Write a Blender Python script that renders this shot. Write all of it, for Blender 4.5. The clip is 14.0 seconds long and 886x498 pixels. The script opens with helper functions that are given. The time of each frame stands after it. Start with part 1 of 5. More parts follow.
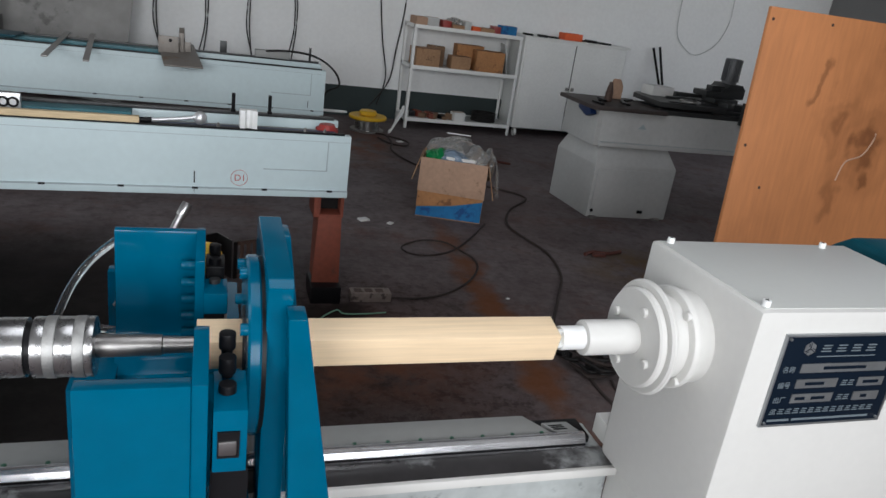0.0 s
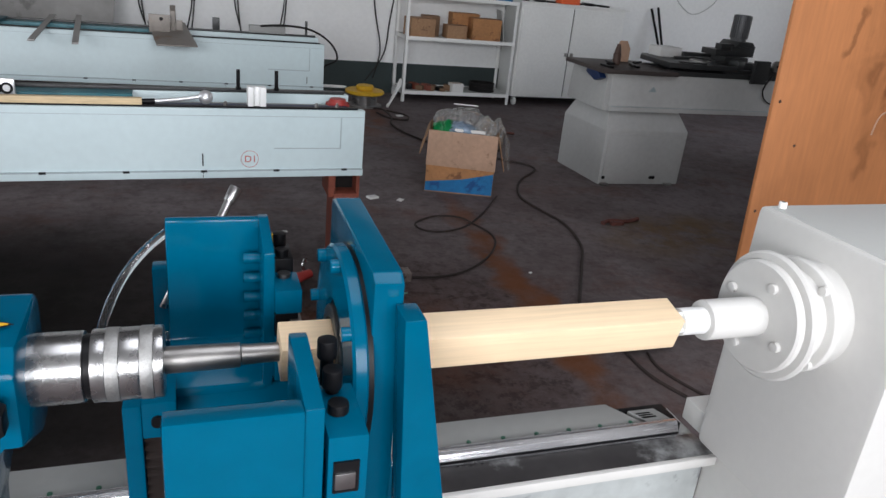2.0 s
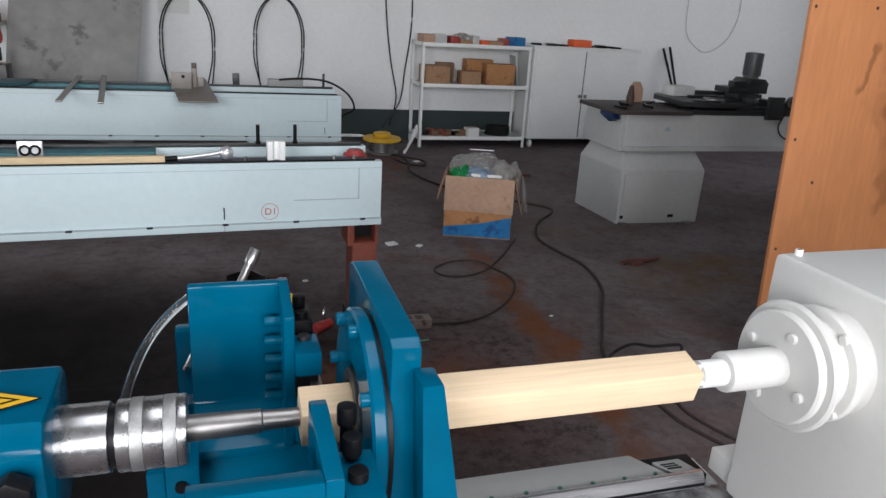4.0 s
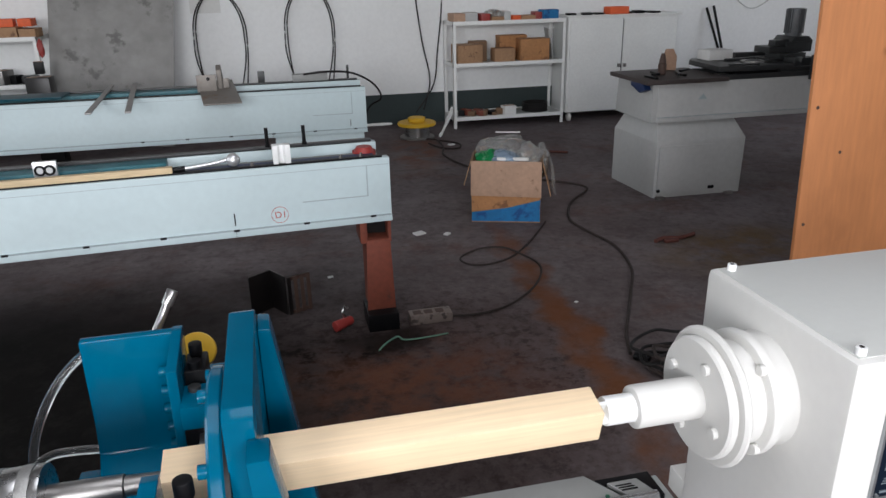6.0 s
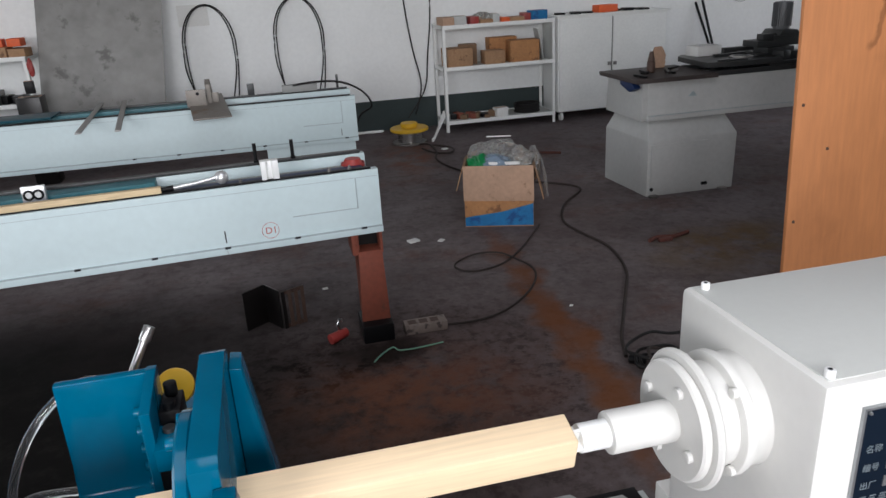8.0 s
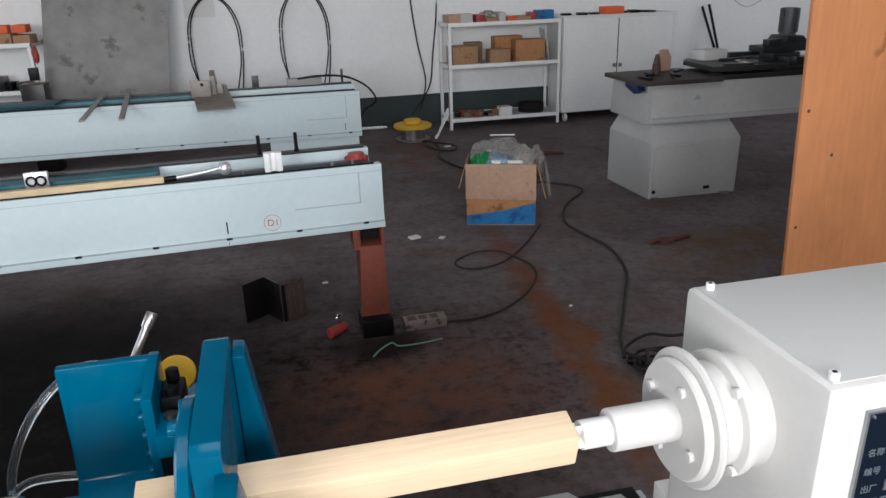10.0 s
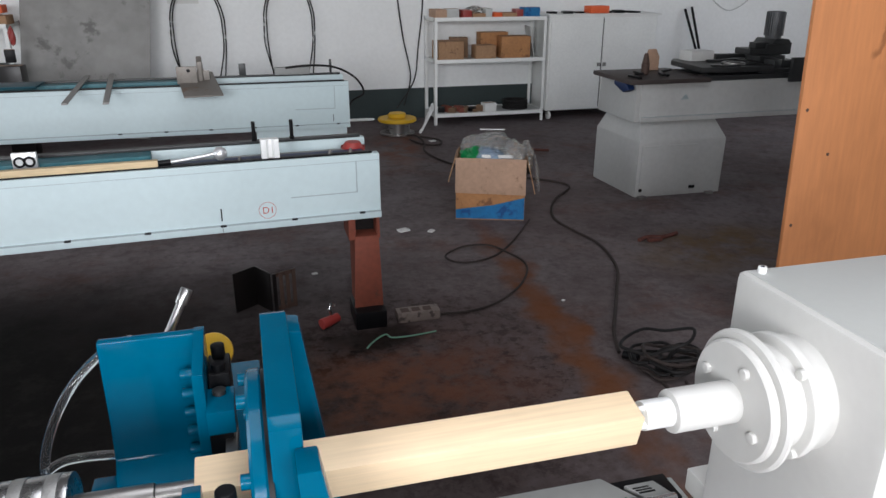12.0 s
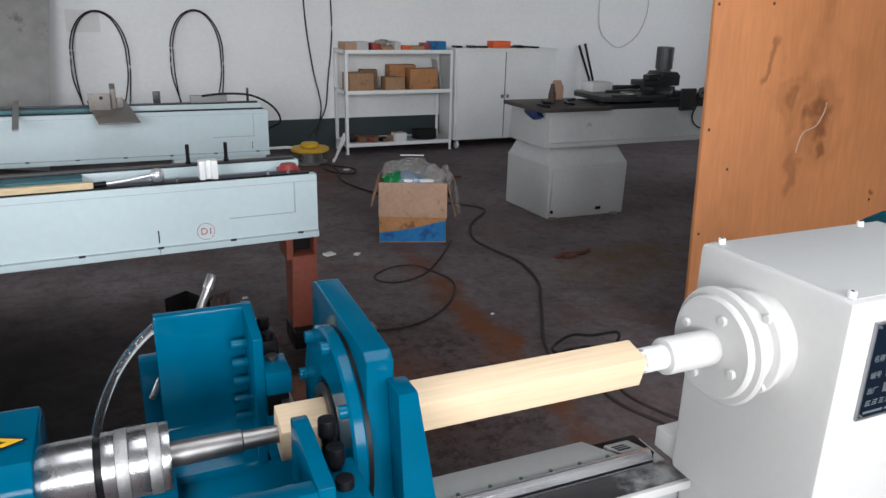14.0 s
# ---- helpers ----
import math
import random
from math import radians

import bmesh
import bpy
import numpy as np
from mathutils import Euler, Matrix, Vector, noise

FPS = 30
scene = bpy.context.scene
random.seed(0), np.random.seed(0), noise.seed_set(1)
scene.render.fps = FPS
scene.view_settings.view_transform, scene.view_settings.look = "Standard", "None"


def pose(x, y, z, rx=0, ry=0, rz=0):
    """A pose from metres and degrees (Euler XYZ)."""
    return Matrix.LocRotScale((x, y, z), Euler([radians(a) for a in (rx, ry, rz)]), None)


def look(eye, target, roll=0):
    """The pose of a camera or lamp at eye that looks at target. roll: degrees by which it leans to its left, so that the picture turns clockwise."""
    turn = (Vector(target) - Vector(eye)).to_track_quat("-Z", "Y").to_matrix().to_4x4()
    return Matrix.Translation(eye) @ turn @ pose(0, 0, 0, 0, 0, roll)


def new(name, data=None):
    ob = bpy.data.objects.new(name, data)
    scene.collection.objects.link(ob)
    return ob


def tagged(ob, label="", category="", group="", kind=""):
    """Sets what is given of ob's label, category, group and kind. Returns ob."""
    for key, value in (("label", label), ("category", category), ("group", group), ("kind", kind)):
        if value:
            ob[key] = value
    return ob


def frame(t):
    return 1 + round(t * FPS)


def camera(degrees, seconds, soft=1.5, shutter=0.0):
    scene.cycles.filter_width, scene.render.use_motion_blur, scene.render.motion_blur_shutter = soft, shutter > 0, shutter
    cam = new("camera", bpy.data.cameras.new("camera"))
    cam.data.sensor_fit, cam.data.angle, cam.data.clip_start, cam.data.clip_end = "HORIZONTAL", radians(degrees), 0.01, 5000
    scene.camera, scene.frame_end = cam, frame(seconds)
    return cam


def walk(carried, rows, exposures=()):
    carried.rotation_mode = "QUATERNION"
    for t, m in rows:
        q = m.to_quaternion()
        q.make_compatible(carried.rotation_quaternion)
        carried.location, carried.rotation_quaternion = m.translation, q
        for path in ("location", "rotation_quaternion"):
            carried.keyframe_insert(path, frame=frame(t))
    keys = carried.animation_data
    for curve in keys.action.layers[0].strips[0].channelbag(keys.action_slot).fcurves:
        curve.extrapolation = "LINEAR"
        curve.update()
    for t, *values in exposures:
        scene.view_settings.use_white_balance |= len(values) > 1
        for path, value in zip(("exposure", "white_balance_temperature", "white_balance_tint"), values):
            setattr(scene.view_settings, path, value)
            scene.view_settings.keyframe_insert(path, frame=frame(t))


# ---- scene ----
cam = camera(63.0, 14.0)
PATH = [
    (0, (-0.494, -0.892, 1.547), (0.12, 0.887, 0.868), 8.0),
    (0.5, (-0.585, -0.849, 1.524), (0.052, 0.923, 0.849), 6.7),
    (1, (-0.643, -0.809, 1.5), (0.039, 0.926, 0.776), 7.5),
    (1.5, (-0.631, -0.763, 1.502), (0.043, 0.978, 0.785), 5.2),
    (2, (-0.586, -0.723, 1.49), (0.049, 1.022, 0.748), 5.8),
    (2.5, (-0.571, -0.721, 1.504), (-0.037, 1.061, 0.768), 4.3),
    (3, (-0.571, -0.712, 1.507), (0.012, 1.069, 0.809), 4.5),
    (3.5, (-0.584, -0.727, 1.514), (-0.002, 1.075, 0.871), 4.3),
    (4, (-0.584, -0.728, 1.517), (0.002, 1.074, 0.877), 3.6),
    (6.5, (-0.311, -0.723, 1.604), (0.085, 1.103, 0.889), -1.7),
    (7, (-0.306, -0.72, 1.614), (0.1, 1.115, 0.932), -2.0),
    (7.5, (-0.306, -0.719, 1.618), (0.095, 1.106, 0.905), -2.9),
    (8, (-0.305, -0.721, 1.622), (0.106, 1.105, 0.915), -3.3),
    (10.5, (-0.322, -0.719, 1.61), (0.109, 1.097, 0.892), -1.0),
    (11, (-0.358, -0.709, 1.598), (0.113, 1.076, 0.829), 0.1),
    (11.5, (-0.391, -0.682, 1.593), (0.114, 1.115, 0.873), -0.5),
    (12, (-0.42, -0.682, 1.583), (0.067, 1.12, 0.865), 0.1),
    (12.5, (-0.414, -0.688, 1.583), (0.059, 1.118, 0.865), 0.2),
    (13, (-0.412, -0.688, 1.575), (0.086, 1.123, 0.887), 0.6),
    (13.5, (-0.451, -0.717, 1.586), (0.104, 1.119, 1.02), -3.8),
    (14, (-0.629, -0.763, 1.546), (0.131, 0.978, 0.92), 1.3),
]
walk(cam, [(t, look(eye, target, roll)) for t, eye, target, roll in PATH],
     exposures=[(0.0, -0.36, 6400, 7), (0.2, -0.2, 6400, 7.5), (0.5, -0.02, 6400, 8), (1.0, -0.1, 6400, 8), (1.6, -0.04, 6400, 9), (10.5, 0.0, 6450, 9), (12.0, 0.06, 6400, 8.5), (14.0, 0.08, 6350, 8)])

# ---- world and light ----
world = bpy.data.worlds.new("sky")
scene.world = world
world.use_nodes = True
wn = world.node_tree.nodes
sky = wn.new("ShaderNodeTexSky")
sky.sky_type = 'NISHITA'
sky.sun_disc = False
sky.sun_elevation = radians(50)
sky.sun_rotation = radians(60)
wn["Background"].inputs["Strength"].default_value = 0.12
world.node_tree.links.new(sky.outputs[0], wn["Background"].inputs["Color"])


def area_lamp(name, loc, target, sx, sy, watts, colour=(0.985, 0.97, 1.0)):
    d = bpy.data.lights.new(name, 'AREA')
    d.shape, d.size, d.size_y, d.energy, d.color = 'RECTANGLE', sx, sy, watts, colour
    ob = new(name, d)
    ob.matrix_world = look(loc, target)
    return ob


sun_d = bpy.data.lights.new("sun", 'SUN')
sun_d.energy, sun_d.angle, sun_d.color = 1.0, radians(10), (1.0, 0.97, 0.92)
sun_ob = new("sun", sun_d)
sun_ob.matrix_world = look((-6, 4, 9), (0, 0, 0))
# unseen sources, all added: assumed south windows, an overhead fill, two side fills
area_lamp("window_light", (-3.1, -4.4, 2.3), (-3.1, 0, 1.7), 2.8, 1.8, 268)
area_lamp("window_light", (0.5, -4.4, 2.3), (0.5, 0, 1.7), 2.8, 1.8, 212)
area_lamp("door_light", (-6.9, 2.4, 1.9), (0, 3.4, 1.2), 2.8, 2.8, 100)
area_lamp("skylight", (0.1, 0.0, 4.19), (0.1, 0.0, 0), 2.4, 1.8, 48)
area_lamp("door_light", (7.3, 4.6, 2.1), (3, 6.4, 1.6), 2.6, 2.6, 28)


# ---- materials ----
def mat(name, colour, rough=0.5, metal=0.0, grain=40.0, vary=0.12, bump=0.15, blotch=3.0, wear=None, wear_at=0.62,
        stretch=(1, 1, 1), coat=0.0, random_vary=0.0):
    """A paint, metal or other surface with fine grain, broad blotches and optional worn patches of another colour."""
    m = bpy.data.materials.new(name)
    m.use_nodes = True
    nt = m.node_tree
    n, l = nt.nodes, nt.links
    b = n["Principled BSDF"]
    b.inputs["Metallic"].default_value = metal
    b.inputs["Coat Weight"].default_value = coat
    b.inputs["Coat Roughness"].default_value = 0.12
    tc = n.new("ShaderNodeTexCoord")
    mp = n.new("ShaderNodeMapping")
    mp.inputs["Scale"].default_value = stretch
    l.new(tc.outputs["Object"], mp.inputs[0])
    fine, broad = n.new("ShaderNodeTexNoise"), n.new("ShaderNodeTexNoise")
    fine.inputs["Scale"].default_value, fine.inputs["Detail"].default_value = grain, 6
    broad.inputs["Scale"].default_value, broad.inputs["Detail"].default_value = blotch, 5
    l.new(mp.outputs[0], fine.inputs["Vector"])
    l.new(tc.outputs["Object"], broad.inputs["Vector"])
    mix = n.new("ShaderNodeMix")
    mix.data_type = 'FLOAT'
    mix.inputs[0].default_value = 0.5
    l.new(fine.outputs["Fac"], mix.inputs[2])
    l.new(broad.outputs["Fac"], mix.inputs[3])
    ramp = n.new("ShaderNodeValToRGB")
    lo, hi = [c * (1 - vary) for c in colour], [min(1, c * (1 + vary)) for c in colour]
    ramp.color_ramp.elements[0].position, ramp.color_ramp.elements[1].position = 0.3, 0.7
    ramp.color_ramp.elements[0].color, ramp.color_ramp.elements[1].color = (*lo, 1), (*hi, 1)
    l.new(mix.outputs[0], ramp.inputs[0])
    out = ramp.outputs[0]
    if wear:
        wr = n.new("ShaderNodeValToRGB")
        wr.color_ramp.elements[0].position, wr.color_ramp.elements[1].position = wear_at, min(1, wear_at + 0.08)
        wn2 = n.new("ShaderNodeTexNoise")
        wn2.inputs["Scale"].default_value, wn2.inputs["Detail"].default_value = blotch * 2.3, 9
        wn2.inputs["Roughness"].default_value = 0.65
        l.new(tc.outputs["Object"], wn2.inputs["Vector"])
        l.new(wn2.outputs["Fac"], wr.inputs[0])
        cm = n.new("ShaderNodeMix")
        cm.data_type = 'RGBA'
        l.new(wr.outputs[0], cm.inputs[0])
        l.new(out, cm.inputs[6])
        cm.inputs[7].default_value = (*wear, 1)
        out = cm.outputs[2]
    if random_vary:
        info = n.new("ShaderNodeObjectInfo")
        hs = n.new("ShaderNodeHueSaturation")
        mr = n.new("ShaderNodeMapRange")
        mr.inputs[3].default_value, mr.inputs[4].default_value = 1 - random_vary, 1 + random_vary
        l.new(info.outputs["Random"], mr.inputs[0])
        l.new(mr.outputs[0], hs.inputs["Value"])
        l.new(out, hs.inputs["Color"])
        out = hs.outputs[0]
    l.new(out, b.inputs["Base Color"])
    rr = n.new("ShaderNodeMapRange")
    rr.inputs[3].default_value, rr.inputs[4].default_value = max(0, rough - 0.12), min(1, rough + 0.12)
    l.new(mix.outputs[0], rr.inputs[0])
    l.new(rr.outputs[0], b.inputs["Roughness"])
    if bump:
        bp = n.new("ShaderNodeBump")
        bp.inputs["Strength"].default_value, bp.inputs["Distance"].default_value = bump, 0.002
        l.new(mix.outputs[0], bp.inputs["Height"])
        l.new(bp.outputs[0], b.inputs["Normal"])
    return m


TEAL = mat("teal_paint", (0.0, 0.087, 0.162), 0.13, grain=30, vary=0.12, bump=0.05)
TEAL.node_tree.nodes["Principled BSDF"].inputs["Specular IOR Level"].default_value = 0.17
WHITE_PAINT = mat("white_machine_paint", (0.635, 0.63, 0.605), 0.38, grain=60, vary=0.03, bump=0.08)
WHITE_PAINT.node_tree.nodes["Principled BSDF"].inputs["Specular IOR Level"].default_value = 0.3
BED_BLUE = mat("pale_blue_paint", (0.55, 0.66, 0.68), 0.4, grain=30, vary=0.05, bump=0.06)
GREY_PAINT = mat("grey_machine_paint", (0.5, 0.51, 0.5), 0.45, grain=30, vary=0.08, bump=0.06)
SHELF_WHITE = mat("white_shelf_paint", (0.82, 0.83, 0.81), 0.5, vary=0.06)
PINE = mat("pine_wood", (0.8, 0.62, 0.41), 0.55, grain=9, vary=0.15, bump=0.12, stretch=(0.9, 22, 22), blotch=5)
STEEL = mat("bright_steel", (0.42, 0.42, 0.42), 0.28, 1.0, grain=80, vary=0.08, bump=0.03)
WAY = mat("ground_steel", (0.62, 0.62, 0.64), 0.26, 0.9, grain=60, vary=0.15, bump=0.05, stretch=(0.2, 6, 6))
DULL_STEEL = mat("dull_steel", (0.32, 0.31, 0.3), 0.42, 1.0, grain=60, vary=0.2, bump=0.1)
KNURL = mat("knurled_steel", (0.42, 0.42, 0.41), 0.55, 1.0, grain=400, vary=0.2, bump=0.6)
# for black parts, and for blocks that paint shade into recesses
BLACK = mat("black_parts_and_shade", (0.006, 0.006, 0.007), 0.4, vary=0.3)
BLACK.node_tree.nodes["Principled BSDF"].inputs["Specular IOR Level"].default_value = 0.18
RUBBER = mat("black_rubber", (0.012, 0.011, 0.011), 0.6, vary=0.3)
DUSTY_RUBBER = mat("dusty_rubber", (0.034, 0.024, 0.021), 0.8, grain=25, vary=0.45)
RUBBER.node_tree.nodes["Principled BSDF"].inputs["Specular IOR Level"].default_value = 0.3
RUST_RED = mat("red_oxide_primer", (0.2, 0.05, 0.028), 0.7, vary=0.25, wear=(0.08, 0.04, 0.03))
CARD = mat("cardboard", (0.36, 0.21, 0.115), 0.8, vary=0.2, wear=(0.17, 0.09, 0.05), wear_at=0.58, blotch=5.0)
BLUE_PRINT = mat("blue_print", (0.008, 0.15, 0.36), 0.6, vary=0.2, wear=(0.005, 0.07, 0.22), wear_at=0.55, blotch=5.0)
def plywood():
    """Orange-brown veneer with upright figure, a swirled knot and dark flecks."""
    m = mat("plywood_face", (0.52, 0.21, 0.08), 0.55, grain=7, vary=0.16, stretch=(7, 7, 0.8), blotch=2.5, bump=0.08)
    nt = m.node_tree
    n, l = nt.nodes, nt.links
    b = n["Principled BSDF"]
    plain = b.inputs["Base Color"].links[0].from_socket
    tc = n.new("ShaderNodeTexCoord")
    wob = n.new("ShaderNodeTexNoise")
    wob.inputs["Scale"].default_value, wob.inputs["Detail"].default_value = 6.0, 6
    l.new(tc.outputs["Object"], wob.inputs["Vector"])
    add = n.new("ShaderNodeVectorMath")
    add.operation = 'MULTIPLY_ADD'
    add.inputs[1].default_value = (0.28, 0.28, 0.4)
    l.new(wob.outputs["Color"], add.inputs[0])
    l.new(tc.outputs["Object"], add.inputs[2])
    out = plain
    for cx, cz, sx, sz, depth, rings in ((2.028, 1.385, 0.035, 0.1, 0.5, 1.0), (2.188, 1.22, 0.16, 0.19, 0.4, 4.0), (2.368, 1.078, 0.15, 0.21, 0.6, 3.0), (2.396, 0.961, 0.045, 0.05, 0.6, 1.0),
                                         (2.358, 1.531, 0.1, 0.16, 0.2, 3.0), (2.245, 0.871, 0.06, 0.15, 0.4, 1.0), (2.82, 0.673, 0.03, 0.03, 0.8, 1.0), (2.415, 1.173, 0.55, 0.6, 0.2, 6.0),
                                         (1.849, 0.56, 0.2, 0.35, 0.16, 4.0)):
        cx, cz = cx + 0.14, cz + 0.2
        mp = n.new("ShaderNodeMapping")
        mp.vector_type = 'TEXTURE'
        mp.inputs["Location"].default_value = (cx, 2.0, cz)
        mp.inputs["Rotation"].default_value = (0, radians(12), 0)
        mp.inputs["Scale"].default_value = (sx, 1000, sz)
        l.new(add.outputs[0], mp.inputs[0])
        ln = n.new("ShaderNodeVectorMath")
        ln.operation = 'LENGTH'
        l.new(mp.outputs[0], ln.inputs[0])
        near = n.new("ShaderNodeMapRange")
        near.interpolation_type = 'SMOOTHSTEP'
        near.inputs[1].default_value, near.inputs[2].default_value = 0.15, 1.0
        near.inputs[3].default_value, near.inputs[4].default_value = min(1.0, depth * 1.4), 0.0
        l.new(ln.outputs["Value"], near.inputs[0])
        wv = n.new("ShaderNodeMath")
        wv.operation = 'MULTIPLY'
        wv.inputs[1].default_value = rings * 3.0
        l.new(ln.outputs["Value"], wv.inputs[0])
        sn = n.new("ShaderNodeMath")
        sn.operation = 'SINE'
        l.new(wv.outputs[0], sn.inputs[0])
        sr = n.new("ShaderNodeMapRange")
        sr.inputs[1].default_value, sr.inputs[3].default_value = -1.0, 0.35
        l.new(sn.outputs[0], sr.inputs[0])
        fac = n.new("ShaderNodeMath")
        fac.operation = 'MULTIPLY'
        l.new(near.outputs[0], fac.inputs[0])
        l.new(sr.outputs[0], fac.inputs[1])
        mx = n.new("ShaderNodeMix")
        mx.data_type = 'RGBA'
        l.new(fac.outputs[0], mx.inputs[0])
        l.new(out, mx.inputs[6])
        mx.inputs[7].default_value = (0.17, 0.06, 0.02, 1)
        out = mx.outputs[2]
    l.new(out, b.inputs["Base Color"])
    return m


PLY = plywood()
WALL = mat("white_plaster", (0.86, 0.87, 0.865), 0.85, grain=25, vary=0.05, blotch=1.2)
DADO = mat("dark_green_dado", (0.03, 0.045, 0.045), 0.7, vary=0.2)
SHEET = mat("steel_sheet", (0.25, 0.245, 0.235), 0.55, 0.1, grain=8, vary=0.25, blotch=2.0, wear=(0.13, 0.125, 0.12), wear_at=0.57)
YELLOW = mat("yellow_plastic", (0.7, 0.42, 0.02), 0.45, vary=0.1)
ORANGE = mat("orange_card", (0.75, 0.12, 0.03), 0.6, vary=0.15)
def concrete():
    """Dark trodden concrete: mottled, oil stained, shade painted in by the beds, with rust blooms and one rusty track
    across it.
    """
    m = mat("concrete_floor", (0.165, 0.143, 0.145), 0.6, grain=22, vary=0.3, bump=0.3, blotch=1.6)
    nt = m.node_tree
    n, l = nt.nodes, nt.links
    b = n["Principled BSDF"]
    out = b.inputs["Base Color"].links[0].from_socket
    tc = n.new("ShaderNodeTexCoord")

    def noise_mask(scale, lo, hi, detail=8, rough=0.62, offset=0.0):
        mp = n.new("ShaderNodeMapping")
        mp.inputs["Location"].default_value = (offset, offset * 0.7, 0)
        l.new(tc.outputs["Object"], mp.inputs[0])
        t = n.new("ShaderNodeTexNoise")
        t.inputs["Scale"].default_value, t.inputs["Detail"].default_value, t.inputs["Roughness"].default_value = scale, detail, rough
        l.new(mp.outputs[0], t.inputs["Vector"])
        r = n.new("ShaderNodeMapRange")
        r.interpolation_type = 'SMOOTHSTEP'
        r.inputs[1].default_value, r.inputs[2].default_value = lo, hi
        l.new(t.outputs["Fac"], r.inputs[0])
        return r.outputs[0]

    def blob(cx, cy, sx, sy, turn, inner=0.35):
        """A soft-edged patch, ragged by noise."""
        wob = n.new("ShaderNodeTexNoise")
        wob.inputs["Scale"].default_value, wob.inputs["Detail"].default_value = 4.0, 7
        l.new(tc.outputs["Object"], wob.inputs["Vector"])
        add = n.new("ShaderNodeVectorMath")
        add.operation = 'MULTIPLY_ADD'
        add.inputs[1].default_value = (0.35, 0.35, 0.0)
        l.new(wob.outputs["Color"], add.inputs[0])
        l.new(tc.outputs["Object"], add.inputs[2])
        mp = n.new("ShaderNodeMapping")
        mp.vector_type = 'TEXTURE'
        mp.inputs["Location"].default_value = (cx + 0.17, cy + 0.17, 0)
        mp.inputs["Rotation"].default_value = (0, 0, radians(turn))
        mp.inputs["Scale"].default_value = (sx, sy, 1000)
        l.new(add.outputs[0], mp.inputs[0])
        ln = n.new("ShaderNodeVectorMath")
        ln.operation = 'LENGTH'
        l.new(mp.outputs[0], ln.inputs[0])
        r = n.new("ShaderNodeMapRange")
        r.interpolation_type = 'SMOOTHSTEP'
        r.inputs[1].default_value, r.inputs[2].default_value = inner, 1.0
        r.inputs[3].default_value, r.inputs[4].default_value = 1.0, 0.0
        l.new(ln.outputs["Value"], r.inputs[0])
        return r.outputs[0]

    def times(a, k):
        t = n.new("ShaderNodeMath")
        t.operation = 'MULTIPLY'
        l.new(a, t.inputs[0])
        if isinstance(k, float):
            t.inputs[1].default_value = k
        else:
            l.new(k, t.inputs[1])
        return t.outputs[0]

    def lay(fac, colour):
        nonlocal out
        mx = n.new("ShaderNodeMix")
        mx.data_type = 'RGBA'
        l.new(fac, mx.inputs[0])
        l.new(out, mx.inputs[6])
        mx.inputs[7].default_value = (*colour, 1)
        out = mx.outputs[2]

    # worn, dirty and dusty patches of the slab
    lay(times(noise_mask(0.9, 0.42, 0.7), 0.5), (0.085, 0.06, 0.058))
    lay(times(noise_mask(5.0, 0.48, 0.66, 10, 0.72, 3.0), 0.45), (0.07, 0.052, 0.052))
    lay(times(noise_mask(24.0, 0.54, 0.7, 10, 0.75, 13.0), 0.4), (0.04, 0.03, 0.03))
    lay(times(noise_mask(2.6, 0.5, 0.66, 10, 0.78, 7.0), 0.5), (0.21, 0.185, 0.19))
    lay(times(noise_mask(11.0, 0.5, 0.64, 10, 0.75, 21.0), 0.35), (0.055, 0.038, 0.036))
    lay(times(noise_mask(1.7, 0.5, 0.7, 10, 0.75, 31.0), 0.5), (0.13, 0.06, 0.042))
    lay(times(noise_mask(40.0, 0.62, 0.7, 6, 0.6, 17.0), 0.4), (0.24, 0.21, 0.2))
    # darker, redder, more mottled stretch between the lathe and the beds
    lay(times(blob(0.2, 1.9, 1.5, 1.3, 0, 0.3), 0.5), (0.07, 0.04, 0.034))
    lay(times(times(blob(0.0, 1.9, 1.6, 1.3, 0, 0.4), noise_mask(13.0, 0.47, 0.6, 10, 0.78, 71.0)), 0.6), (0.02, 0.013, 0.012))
    lay(times(times(blob(0.3, 1.9, 1.6, 1.2, 0, 0.4), noise_mask(30.0, 0.55, 0.66, 8, 0.7, 81.0)), 0.5), (0.15, 0.12, 0.11))
    # oil stains, blackened to paint in shade under the beds and by the lathe
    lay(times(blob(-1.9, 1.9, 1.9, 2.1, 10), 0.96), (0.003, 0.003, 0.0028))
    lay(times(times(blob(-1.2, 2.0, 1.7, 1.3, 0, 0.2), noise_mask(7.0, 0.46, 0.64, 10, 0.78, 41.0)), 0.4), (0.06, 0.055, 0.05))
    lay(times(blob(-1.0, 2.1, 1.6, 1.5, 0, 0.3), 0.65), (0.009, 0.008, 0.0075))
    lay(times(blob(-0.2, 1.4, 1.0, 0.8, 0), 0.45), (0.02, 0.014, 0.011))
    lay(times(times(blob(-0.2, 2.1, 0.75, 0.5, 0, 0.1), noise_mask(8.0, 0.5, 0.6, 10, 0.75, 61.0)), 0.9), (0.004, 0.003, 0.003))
    # rust: blooms, and the track that runs over the floor
    lay(times(times(blob(0.15, 1.85, 0.75, 0.6, 0, 0.1), noise_mask(4.0, 0.36, 0.6, 9, 0.7, 1.0)), 0.85), (0.15, 0.062, 0.036))
    lay(times(times(blob(0.93, 2.2, 0.14, 2.2, -3.0, 0.3), noise_mask(4.0, 0.2, 0.6, 6, 0.6, 5.0)), 0.8), (0.17, 0.062, 0.022))
